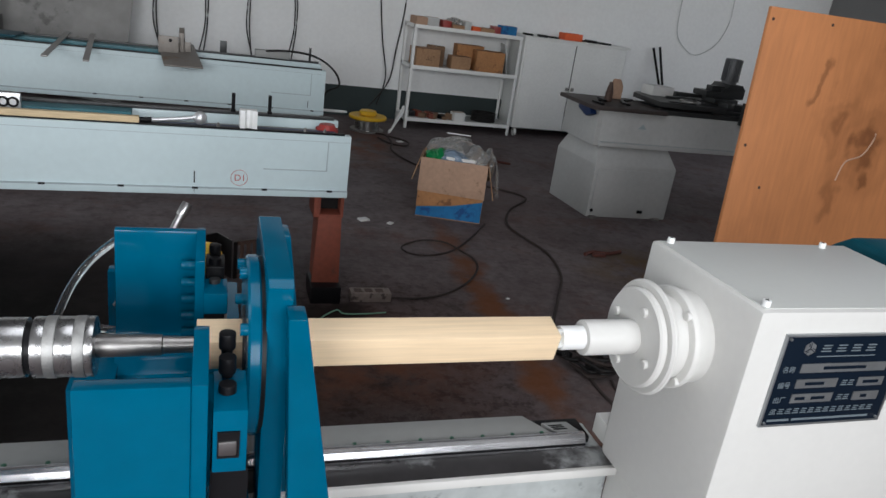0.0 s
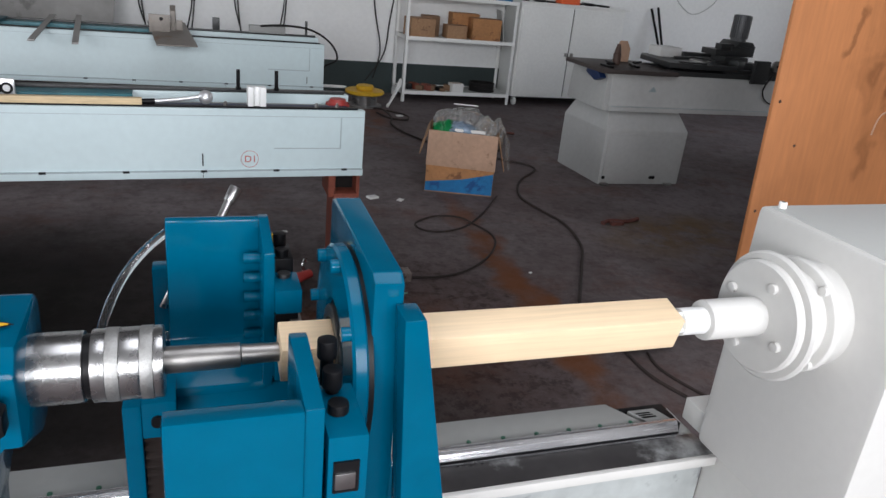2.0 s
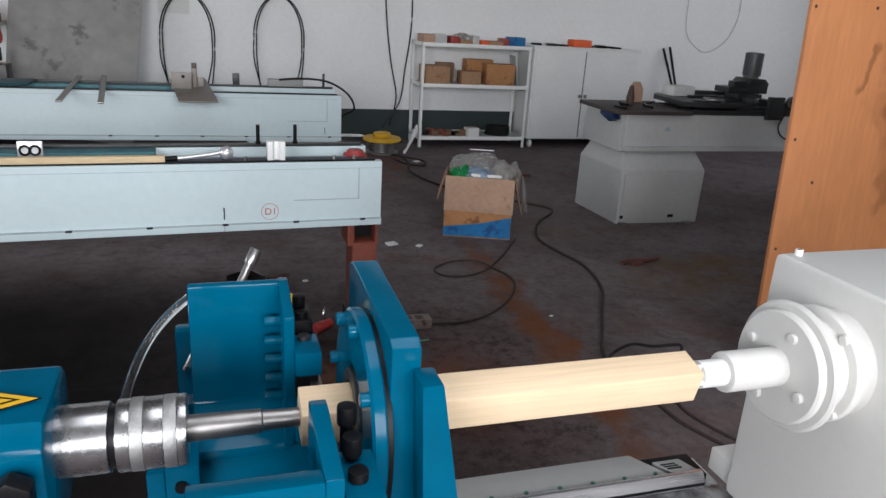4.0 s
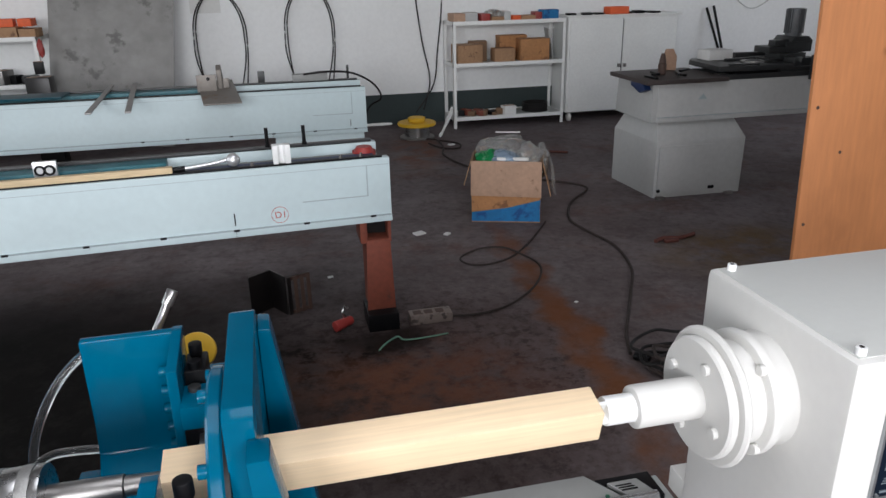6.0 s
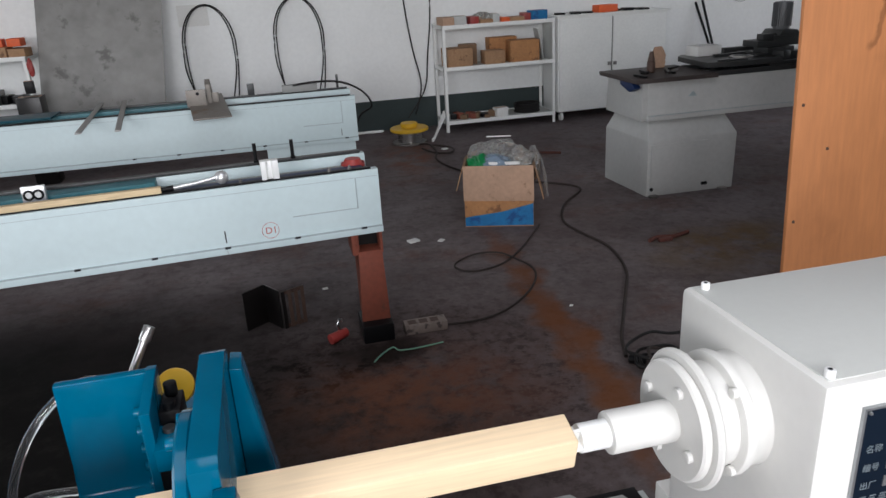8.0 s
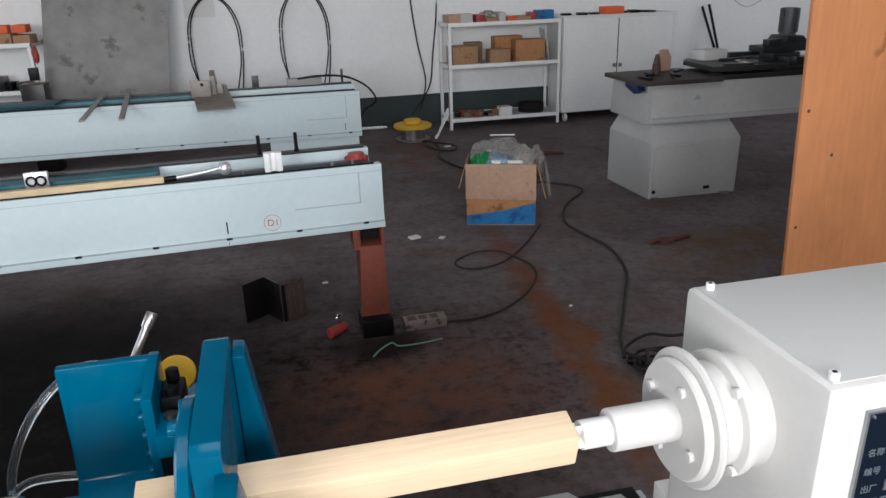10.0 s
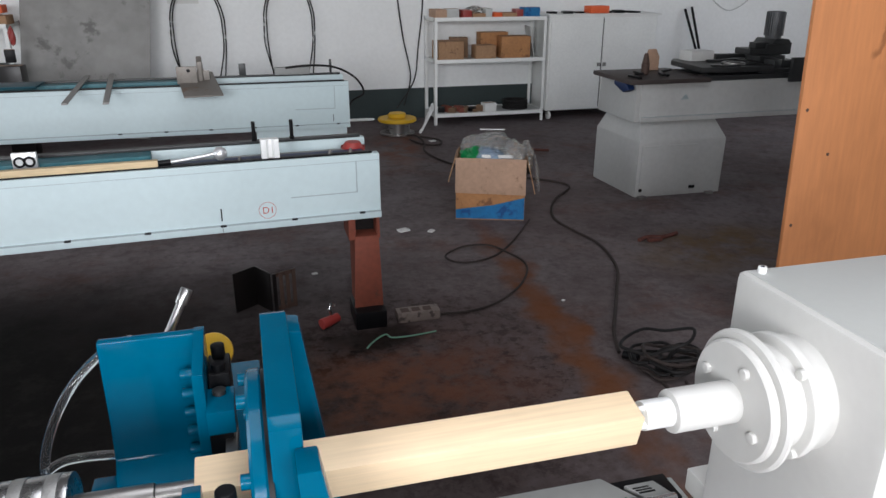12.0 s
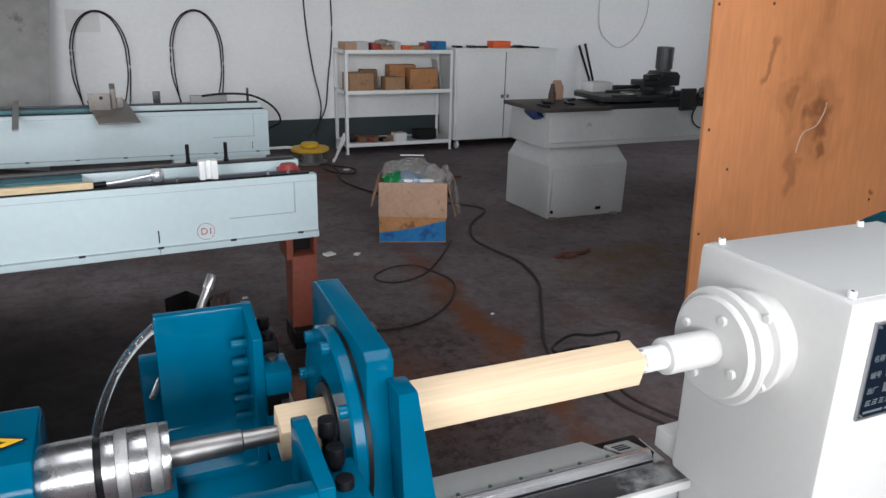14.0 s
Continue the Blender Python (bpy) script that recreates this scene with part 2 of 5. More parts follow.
    lay(times(times(blob(0.95, 6.0, 0.4, 1.1, -10, 0.1), noise_mask(4.0, 0.4, 0.6, 9, 0.7, 2.0)), 0.7), (0.17, 0.065, 0.034))
    lay(times(times(blob(2.3, 2.9, 0.8, 0.5, 20, 0.1), noise_mask(4.0, 0.35, 0.6, 9, 0.7, 9.0)), 0.75), (0.16, 0.1, 0.035))
    lay(times(times(blob(1.5, 4.3, 0.9, 1.1, 0, 0.1), noise_mask(6.0, 0.36, 0.6, 9, 0.7, 51.0)), 0.5), (0.15, 0.11, 0.11))
    # near-black patch under and before the post foot
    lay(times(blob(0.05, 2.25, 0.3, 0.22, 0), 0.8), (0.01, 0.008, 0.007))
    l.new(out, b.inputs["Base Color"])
    b.inputs["Specular IOR Level"].default_value = 0.03
    return m


FLOOR = concrete()
# greyer than the housing paint: the top's weaker light is in this colour
COVER = mat("cover_paint_dimmed", (0.51, 0.52, 0.5), 0.5, grain=80, vary=0.03, bump=0.15)
DARK_TEAL = mat("dark_teal_paint", (0.004, 0.06, 0.085), 0.4, vary=0.2)
DARK_TEAL.node_tree.nodes["Principled BSDF"].inputs["Specular IOR Level"].default_value = 0.12
CHALK = mat("white_enamel", (0.8, 0.81, 0.8), 0.3, vary=0.03, bump=0.03)
PLATE_NAVY = mat("navy_plate", (0.004, 0.009, 0.018), 0.35, vary=0.1, bump=0.02)
PLATE_NAVY.node_tree.nodes["Principled BSDF"].inputs["Specular IOR Level"].default_value = 0.12
TEAL_PATCH = mat("oily_teal_strip", (0.02, 0.14, 0.17), 0.45, grain=12, vary=0.4, wear=(0.0, 0.1, 0.13), wear_at=0.48, blotch=2.0)
TABLE_RUST = mat("rusty_table_steel", (0.06, 0.048, 0.045), 0.6, 0.1, vary=0.25, wear=(0.05, 0.04, 0.038))
SILVER = mat("silver_foil", (0.34, 0.36, 0.37), 0.35, 0.8, grain=25, vary=0.3, bump=0.03)
PALE_PRINT = mat("pale_print", (0.13, 0.16, 0.18), 0.5, vary=0.05, bump=0.0)
BED_WORN = mat("worn_white_paint", (0.44, 0.47, 0.465), 0.4, grain=30, vary=0.2, wear=(0.13, 0.14, 0.15), wear_at=0.56, blotch=3.5)
BED_TOP = mat("oily_bed_top", (0.05, 0.047, 0.048), 0.3, 0.2, grain=20, vary=0.4, wear=(0.33, 0.34, 0.34), wear_at=0.52, blotch=1.6)
TRAY_GREY = mat("grey_tray_paint", (0.27, 0.275, 0.265), 0.5, vary=0.08)
GREEN_OX = mat("green_screw", (0.02, 0.1, 0.06), 0.5, vary=0.2)
TROUGH = mat("dark_trough", (0.05, 0.06, 0.065), 0.4, vary=0.3, wear=(0.01, 0.14, 0.16), wear_at=0.5, blotch=3.0)
NAVY = mat("navy_paint", (0.008, 0.025, 0.09), 0.5, vary=0.2)
PANEL_LINE = mat("grey_blue_shadow_gap", (0.36, 0.43, 0.45), 0.6, vary=0.1)
RED_INK = mat("red_marker", (0.45, 0.09, 0.07), 0.7, vary=0.2, bump=0.0)
ALU = mat("machined_aluminium", (0.72, 0.73, 0.74), 0.35, 0.7, vary=0.06, bump=0.03)
PINE_OLD = mat("knotty_pine", (0.62, 0.48, 0.29), 0.6, grain=10, vary=0.25, stretch=(1.5, 12, 12), wear=(0.25, 0.12, 0.05), wear_at=0.64)
RED_PLASTIC = mat("red_plastic", (0.3, 0.035, 0.03), 0.45, vary=0.1)
BRACKET_STEEL = mat("bare_steel_plate", (0.22, 0.2, 0.18), 0.5, 0.4, vary=0.2, wear=(0.2, 0.13, 0.09))
CARD_LIGHT = mat("pale_cardboard", (0.45, 0.29, 0.2), 0.8, vary=0.16, wear=(0.27, 0.16, 0.1), wear_at=0.6, blotch=6.0)
CARD_DARK = mat("dark_cardboard", (0.2, 0.12, 0.07), 0.8, vary=0.15)
CARD_ORANGE = mat("orange_cardboard", (0.42, 0.2, 0.08), 0.75, vary=0.2, wear=(0.2, 0.09, 0.04), wear_at=0.56, blotch=6.0)
PAPER = mat("white_paper", (0.75, 0.75, 0.73), 0.7, vary=0.05)
GREEN_PLASTIC = mat("green_plastic", (0.01, 0.2, 0.06), 0.25, vary=0.2)
DARK_STEEL = mat("dark_oiled_steel", (0.035, 0.037, 0.038), 0.4, 0.2, vary=0.3)
OLD_RUST = mat("old_red_rust", (0.11, 0.036, 0.027), 0.75, vary=0.4)
MOTOR_GREY = mat("grey_motor_paint", (0.11, 0.115, 0.12), 0.4, 0.2, vary=0.25)
RUST_DARK = mat("dark_rust", (0.07, 0.04, 0.03), 0.6, vary=0.3)
DIRTY_WHITE = mat("dirty_plastic", (0.2, 0.16, 0.14), 0.6, vary=0.2, wear=(0.06, 0.045, 0.04), wear_at=0.55, blotch=12)
GREEN_WIRE = mat("pale_green_wire", (0.14, 0.28, 0.2), 0.5, vary=0.1)
BLACK_STEEL = mat("black_steel_and_shade", (0.006, 0.005, 0.005), 0.35, 0.1, vary=0.5)


def clear_plastic(name, colour, alpha, rough=0.1, opaque=1.0):
    m = mat(name, colour, rough, vary=0.05, bump=0.2)
    b = m.node_tree.nodes["Principled BSDF"]
    b.inputs["Transmission Weight"].default_value = alpha
    b.inputs["IOR"].default_value = 1.3
    b.inputs["Alpha"].default_value = opaque
    return m


HOSE = clear_plastic("clear_hose", (0.9, 0.92, 0.92), 0.97, 0.05)
CLEAR_BAG = clear_plastic("clear_bag", (0.8, 0.8, 0.78), 0.82, 0.12)
CLEAR_SHEET = clear_plastic("clear_sheet", (0.5, 0.5, 0.48), 0.2, 0.14, 0.3)
BLUE_BAG = clear_plastic("pale_blue_bag", (0.5, 0.66, 0.85), 0.7, 0.12)
# dark grey set to cut bounced light from surfaces out of view
UNSEEN_WALL_GREY = mat("unseen_wall_dark_grey", (0.2, 0.2, 0.2), 0.85, vary=0.08)


# ---- mesh helpers ----
def bmnew():
    return bmesh.new()


def _bevel(bm, verts, w, seg=2):
    if w <= 0:
        return
    vs = set(verts)
    edges = [e for e in bm.edges if e.verts[0] in vs and e.verts[1] in vs]
    bmesh.ops.bevel(bm, geom=edges, offset=w, segments=seg, affect='EDGES', profile=0.6)


def box(bm, x0, x1, y0, y1, z0, z1, bev=0.0, m=None):
    r = bmesh.ops.create_cube(bm, size=1.0)
    t = Matrix.Translation(((x0 + x1) / 2, (y0 + y1) / 2, (z0 + z1) / 2)) @ Matrix.Diagonal((abs(x1 - x0), abs(y1 - y0), abs(z1 - z0), 1))
    if m is not None:
        t = m @ t
    bmesh.ops.transform(bm, matrix=t, verts=r["verts"])
    _bevel(bm, r["verts"], bev)
    return bm


def prism(bm, pts, axis, a, b, bev=0.0):
    """An outline in the plane across the axis, pulled from a to b. x: (y, z), y: (x, z), z: (x, y)."""
    def at(p, d):
        return {"x": (d, p[0], p[1]), "y": (p[0], d, p[1]), "z": (p[0], p[1], d)}[axis]
    lo, hi = [bm.verts.new(at(p, a)) for p in pts], [bm.verts.new(at(p, b)) for p in pts]
    bm.faces.new(lo[::-1])
    bm.faces.new(hi)
    for i in range(len(pts)):
        j = (i + 1) % len(pts)
        bm.faces.new((lo[i], lo[j], hi[j], hi[i]))
    bmesh.ops.recalc_face_normals(bm, faces=bm.faces)
    _bevel(bm, lo + hi, bev)
    return bm


def cyl(bm, p0, p1, r0, r1=None, seg=28, bev=0.0):
    r1 = r0 if r1 is None else r1
    p0, p1 = Vector(p0), Vector(p1)
    d = p1 - p0
    r = bmesh.ops.create_cone(bm, cap_ends=True, segments=seg, radius1=r0, radius2=r1, depth=d.length)
    bmesh.ops.transform(bm, matrix=Matrix.Translation((p0 + p1) / 2) @ d.to_track_quat("Z", "Y").to_matrix().to_4x4(), verts=r["verts"])
    if bev > 0:
        vs = set(r["verts"])
        edges = [e for e in bm.edges if e.verts[0] in vs and e.verts[1] in vs and len(e.link_faces) == 2
                 and any(len(f.verts) > 4 for f in e.link_faces)]
        bmesh.ops.bevel(bm, geom=edges, offset=bev, segments=2, affect='EDGES', profile=0.6)
    return bm


def lathe_ring(bm, x0, x1, ro, ri, cy, cz, seg=48, bev=0.002):
    """A ring about an axis along x."""
    prof = [(x0, ri), (x0, ro - bev), (x0 + bev, ro), (x1 - bev, ro), (x1, ro - bev), (x1, ri)]
    rows = []
    for i in range(seg):
        a = 2 * math.pi * i / seg
        rows.append([bm.verts.new((x, cy + r * math.cos(a), cz + r * math.sin(a))) for x, r in prof])
    for i in range(seg):
        p, q = rows[i], rows[(i + 1) % seg]
        for k in range(len(prof)):
            kk = (k + 1) % len(prof)
            bm.faces.new((p[k], q[k], q[kk], p[kk]))
    bmesh.ops.recalc_face_normals(bm, faces=bm.faces)
    return bm


def smooth_path(pts, n=8, closed=False):
    """Points of a smooth curve through the given ones."""
    ps = [Vector(p) for p in pts]
    out = []
    count = len(ps) if closed else len(ps) - 1
    for i in range(count):
        g = (lambda k: ps[k % len(ps)]) if closed else (lambda k: ps[max(0, min(len(ps) - 1, k))])
        a, b, c, d = g(i - 1), g(i), g(i + 1), g(i + 2)
        for k in range(n):
            t = k / n
            out.append(0.5 * (2 * b + (c - a) * t + (2 * a - 5 * b + 4 * c - d) * t * t + (3 * b - a - 3 * c + d) * t ** 3))
    if not closed:
        out.append(ps[-1])
    return out


def tube(bm, pts, r, seg=8, n=8, closed=False):
    path = smooth_path(pts, n, closed)
    rings, up = [], Vector((0, 0, 1))
    for i, p in enumerate(path):
        a = path[(i - 1) % len(path)] if closed or i else p
        b = path[(i + 1) % len(path)] if closed or i < len(path) - 1 else p
        t = (b - a).normalized()
        s = t.cross(up)
        s = s.normalized() if s.length > 0.05 else t.cross(Vector((1, 0, 0))).normalized()
        u = s.cross(t)
        rings.append([bm.verts.new(p + r * (math.cos(2 * math.pi * k / seg) * s + math.sin(2 * math.pi * k / seg) * u)) for k in range(seg)])
    for i in range(len(rings) if closed else len(rings) - 1):
        p, q = rings[i], rings[(i + 1) % len(rings)]
        for k in range(seg):
            bm.faces.new((p[k], p[(k + 1) % seg], q[(k + 1) % seg], q[k]))
    if not closed:
        bm.faces.new(rings[0][::-1])
        bm.faces.new(rings[-1])
    bmesh.ops.recalc_face_normals(bm, faces=bm.faces)
    return bm


def mesh_of(name, bm, material):
    me = bpy.data.meshes.new(name)
    bm.to_mesh(me)
    bm.free()
    me.materials.append(material)
    for p in me.polygons:
        p.use_smooth = True
    me.set_sharp_from_angle(angle=radians(32))
    return me


def thing(name, loc, label, category, group="", kind=""):
    ob = new(name)
    ob.empty_display_size = 0.1
    ob.location = loc
    return tagged(ob, label, category, group, kind)


def part(name, bm, material, parent, label=""):
    """One mesh, in world coordinates, under a thing or under a part."""
    ob = new(name, mesh_of(name, bm, material))
    ob.parent = parent
    if parent.type == 'EMPTY':
        ob.matrix_parent_inverse = Matrix.Translation(parent.location).inverted()
    return tagged(ob, label)


def solo(name, bm, material, label, category="", group="", kind=""):
    return tagged(new(name, mesh_of(name, bm, material)), label, category, group, kind)


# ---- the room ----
solo("floor", box(bmnew(), -7.2, 7.6, -4.7, 7.7, -0.12, 0.0), FLOOR, "dark stained concrete workshop floor with rust marks and painted-in shade", "floor", kind="structure")
solo("wall_north", box(bmnew(), -7.2, 7.6, 7.45, 7.7, 0.34, 4.2), WALL, "white plastered workshop wall", "wall", kind="structure")
solo("dado_north", box(bmnew(), -7.2, 7.6, 7.447, 7.7, 0.0, 0.34), DADO, "dark green painted band along the wall foot", "wall", kind="structure")
# south, west and east walls and ceiling are unseen additions, dark to lower the fill
bm = bmnew()
box(bm, -7.2, 7.6, -4.7, -4.45, 0, 1.3)
box(bm, -7.2, 7.6, -4.7, -4.45, 3.3, 4.2)
for a, b in ((-7.2, -4.6), (-1.6, -1.0), (2.0, 7.6)):
    box(bm, a, b, -4.7, -4.45, 1.3, 3.3)
solo("wall_south", bm, UNSEEN_WALL_GREY, "unseen dark grey wall that cuts fill, with two assumed windows", "wall", kind="structure")
bm = bmnew()
box(bm, -7.2, -6.95, -4.45, 0.9, 0, 4.2)
box(bm, -7.2, -6.95, 3.9, 7.45, 0, 4.2)
box(bm, -7.2, -6.95, 0.9, 3.9, 3.4, 4.2)
solo("wall_west", bm, UNSEEN_WALL_GREY, "unseen dark grey side wall that cuts fill, open for a lamp", "wall", kind="structure")
bm = bmnew()
box(bm, 7.35, 7.6, -4.45, 3.2, 0, 4.2)
box(bm, 7.35, 7.6, 6.0, 7.45, 0, 4.2)
box(bm, 7.35, 7.6, 3.2, 6.0, 3.5, 4.2)
solo("wall_east", bm, UNSEEN_WALL_GREY, "unseen dark grey side wall that cuts fill, open for a lamp", "wall", kind="structure")
bm = bmnew()
box(bm, -7.2, 7.6, -4.7, -0.9, 4.2, 4.4)
box(bm, -7.2, 7.6, 0.9, 7.7, 4.2, 4.4)
box(bm, -7.2, -1.1, -0.9, 0.9, 4.2, 4.4)
box(bm, 1.3, 7.6, -0.9, 0.9, 4.2, 4.4)
solo("ceiling", bm, UNSEEN_WALL_GREY, "unseen dark grey ceiling that cuts fill, open for a lamp", "ceiling", kind="structure")
AY, AZ = -0.016, 1.073          # the turning axis


def hexbolt(bm, x, y, z, axis, r=0.006, h=0.006):
    d = {"x": Vector((-1, 0, 0)), "z": Vector((0, 0, 1)), "y": Vector((0, -1, 0))}[axis]
    p = Vector((x, y, z))
    cyl(bm, p - d * 0.002, p + d * h, r, r * 0.94, seg=6)
    return bm


def capscrew(bm, x, y, z, axis, r=0.006, h=0.008):
    """A socket head screw: a round head with a sunk hexagon."""
    d = {"x": Vector((-1, 0, 0)), "z": Vector((0, 0, 1)), "y": Vector((0, -1, 0))}[axis]
    p = Vector((x, y, z))
    cyl(bm, p - d * 0.002, p + d * h, r, seg=18, bev=r * 0.15)
    return bm


# ---- the lathe ----
lathe = thing("wood_lathe", (0.0, 0.0, 0.0), "white and teal painted wood turning lathe on the concrete floor", "lathe")

# headstock: cast housing with rounded edges, foot flange and cover screws
bm = bmnew()
prism(bm, [(-0.16, 0.745), (-0.16, 1.185), (0.13, 1.185), (0.13, 0.745)], "x", 0.235, 0.66, 0.011)
headstock = part("headstock", bm, WHITE_PAINT, lathe, "smooth white painted cast housing")
# cover colour carries the dimmer light on the headstock top
part("cover", box(bmnew(), 0.2455, 0.652, -0.1495, 0.1195, 1.1835, 1.1862, 0.001), COVER, headstock, "top cover, painted greyer for its weaker light")
for x, y in ((0.26, 0.109), (0.253, -0.142), (0.586, 0.106), (0.586, -0.142)):
    bm = capscrew(bmnew(), x, y, 1.1865, "z", 0.0062, 0.009)
    screw = part("cover_screw", bm, CHALK, headstock, "bright steel socket screw")
    part("socket", cyl(bmnew(), (x, y, 1.195), (x, y, 1.1959), 0.003, seg=6), BLACK, screw)
part("foot", box(bmnew(), 0.255, 0.33, 0.1297, 0.2, 0.742, 0.785, 0.003), WHITE_PAINT, headstock)
part("pedestal", box(bmnew(), 0.262, 0.6595, -0.1595, 0.1295, 0.0, 0.7455, 0.008), WHITE_PAINT, headstock)
part("motor_flange", cyl(bmnew(), (0.655, AY, 1.0), (0.702, AY, 1.0), 0.09, seg=36), BLACK, headstock)
part("rear_motor", prism(bmnew(), [(-0.12, 0.85), (-0.12, 1.14), (-0.06, 1.185), (0.15, 1.195), (0.2, 1.16), (0.2, 0.85)], "x", 0.70, 0.98, 0.012), DARK_TEAL, headstock, "dark teal motor housing")

# spindle nose: three flanges, sleeve and drive centre
def turned(bm, prof, cy, cz, seg=64):
    """A solid of revolution about an axis along x, from (x, radius) pairs."""
    rows = [[bm.verts.new((x, cy + r * math.cos(2 * math.pi * i / seg), cz + r * math.sin(2 * math.pi * i / seg))) for x, r in prof] for i in range(seg)]
    for i in range(seg):
        p, q = rows[i], rows[(i + 1) % seg]
        for k in range(len(prof) - 1):
            bm.faces.new((p[k], q[k], q[k + 1], p[k + 1]))
    bmesh.ops.recalc_face_normals(bm, faces=bm.faces)
    return bm


bm = turned(bmnew(), [(0.195, 0.03), (0.195, 0.0785), (0.1962, 0.0806), (0.1985, 0.0818), (0.205, 0.0818), (0.2085, 0.0805), (0.2105, 0.077), (0.214, 0.0745), (0.228, 0.0735), (0.2352, 0.0755)], AY, AZ, 72)
spindle = part("spindle", bm, WHITE_PAINT, lathe, "white painted cast spindle boss on the housing")
part("neck", lathe_ring(bmnew(), 0.159, 0.197, 0.068, 0.03, AY, AZ, 56, 0.001), WHITE_PAINT, spindle)
part("collar", lathe_ring(bmnew(), 0.151, 0.1615, 0.091, 0.03, AY, AZ, 64, 0.0035), WHITE_PAINT, spindle)
part("faceplate", lathe_ring(bmnew(), 0.138, 0.1515, 0.079, 0.02, AY, AZ, 64, 0.003), WHITE_PAINT, spindle)
bm = bmnew()
cyl(bm, (0.05, AY, AZ), (0.139, AY, AZ), 0.0275, seg=40, bev=0.003)
part("sleeve", bm, WHITE_PAINT, spindle)
bm = bmnew()
cyl(bm, (0.012, AY, AZ), (0.056, AY, AZ), 0.0185, seg=32, bev=0.001)
for a in (20, 110):
    m = Matrix.Translation((0.006, AY, AZ)) @ Matrix.Rotation(radians(a), 4, 'X')
    box(bm, -0.011, 0.012, -0.002, 0.002, -0.0175, 0.0175, 0.0, m)
part("drive_centre", bm, CHALK, spindle, "white drive centre with spurs in the timber")
for k in range(4):
    a = radians(22 + 90 * k)
    part("faceplate_screw", capscrew(bmnew(), 0.138, AY + 0.055 * math.cos(a), AZ + 0.055 * math.sin(a), "x", 0.0072, 0.006), WHITE_PAINT, spindle)
for k in range(4):
    a = radians(50 + 90 * k + 80)
    part("flange_screw", capscrew(bmnew(), 0.195, AY + 0.0755 * math.cos(a), AZ + 0.0755 * math.sin(a), "x", 0.0068, 0.006), WHITE_PAINT, spindle)

# name plate with rows of writing
nameplate = part("nameplate", box(bmnew(), 0.276, 0.505, -0.1635, -0.1595, 0.998, 1.15, 0.0012), PLATE_NAVY, lathe, "dark blue metal nameplate with silver frame and fields")
bm = bmnew()
for x0, x1, z0, z1 in ((0.275, 0.506, 1.1475, 1.151), (0.275, 0.506, 0.997, 1.0005), (0.275, 0.2785, 1.0, 1.148), (0.5025, 0.506, 1.0, 1.148)):
    box(bm, x0, x1, -0.1648, -0.1600, z0, z1, 0.0004)
part("plate_frame", bm, SILVER, nameplate)
for x0, x1, z0, z1 in ((0.318, 0.48, 1.088, 1.103), (0.318, 0.395, 1.062, 1.077), (0.435, 0.485, 1.062, 1.077), (0.318, 0.395, 1.037, 1.052), (0.435, 0.485, 1.037, 1.052)):
    part("field", box(bmnew(), x0, x1, -0.1646, -0.1630, z0, z1), SILVER, nameplate)
for x0, x1, z0, z1 in ((0.335, 0.37, 1.067, 1.072), (0.325, 0.343, 1.042, 1.047), (0.355, 0.38, 1.042, 1.047), (0.445, 0.475, 1.067, 1.072), (0.36, 0.44, 1.093, 1.098), (0.45, 0.462, 1.042, 1.047)):
    part("entry", box(bmnew(), x0, x1, -0.1652, -0.1644, z0, z1), PLATE_NAVY, nameplate)
for x0, x1, z0, z1 in ((0.345, 0.363, 1.122, 1.135), (0.373, 0.391, 1.122, 1.135), (0.401, 0.419, 1.122, 1.135), (0.429, 0.447, 1.122, 1.135), (0.404, 0.415, 1.064, 1.074), (0.417, 0.428, 1.064, 1.074),
                       (0.404, 0.415, 1.039, 1.049), (0.417, 0.428, 1.039, 1.049), *((0.287 + 0.0142 * k, 0.298 + 0.0142 * k, 1.0185, 1.028) for k in range(14))):
    bm = bmnew()
    for k in range(3):
        zk = z0 + (z1 - z0) * (0.02 + 0.36 * k)
        box(bm, x0 + 0.001 * k, x1 - 0.0015 * (k % 2), -0.1644, -0.1630, zk, zk + (z1 - z0) * 0.15)
    part("bar", bm, PALE_PRINT, nameplate)
for x0, x1, z0, z1 in ((0.34, 0.45, 1.114, 1.1155), (0.287, 0.327, 1.006, 1.0095), (0.332, 0.48, 1.006, 1.0095)):
    part("bar", box(bmnew(), x0, x1, -0.1644, -0.1630, z0, z1), PALE_PRINT, nameplate)
bm = bmnew()
prism(bm, [(0.323 + 0.011 * math.cos(radians(60 * k + 30)), 1.128 + 0.011 * math.sin(radians(60 * k + 30))) for k in range(6)], "y", -0.1644, -0.1630)
emblem = part("emblem", bm, SILVER, nameplate)
for a in (90, 210, 330):
    bm = bmnew()
    m_arm = Matrix.Translation((0.323, 0.0, 1.128)) @ Matrix.Rotation(radians(-a), 4, 'Y')
    box(bm, 0.0, 0.0095, -0.1648, -0.1643, -0.0008, 0.0008, 0.0, m_arm)
    box(bm, 0.0035, 0.0085, -0.1648, -0.1643, 0.0025, 0.0036, 0.0, m_arm)
    part("emblem_line", bm, PLATE_NAVY, emblem)
for x in (0.283, 0.498):
    for z in (1.004, 1.144):
        bm = bmnew()
        cyl(bm, (x, -0.163, z), (x, -0.1665, z), 0.0026, 0.0018, seg=12)
        part("rivet", bm, SILVER, nameplate)


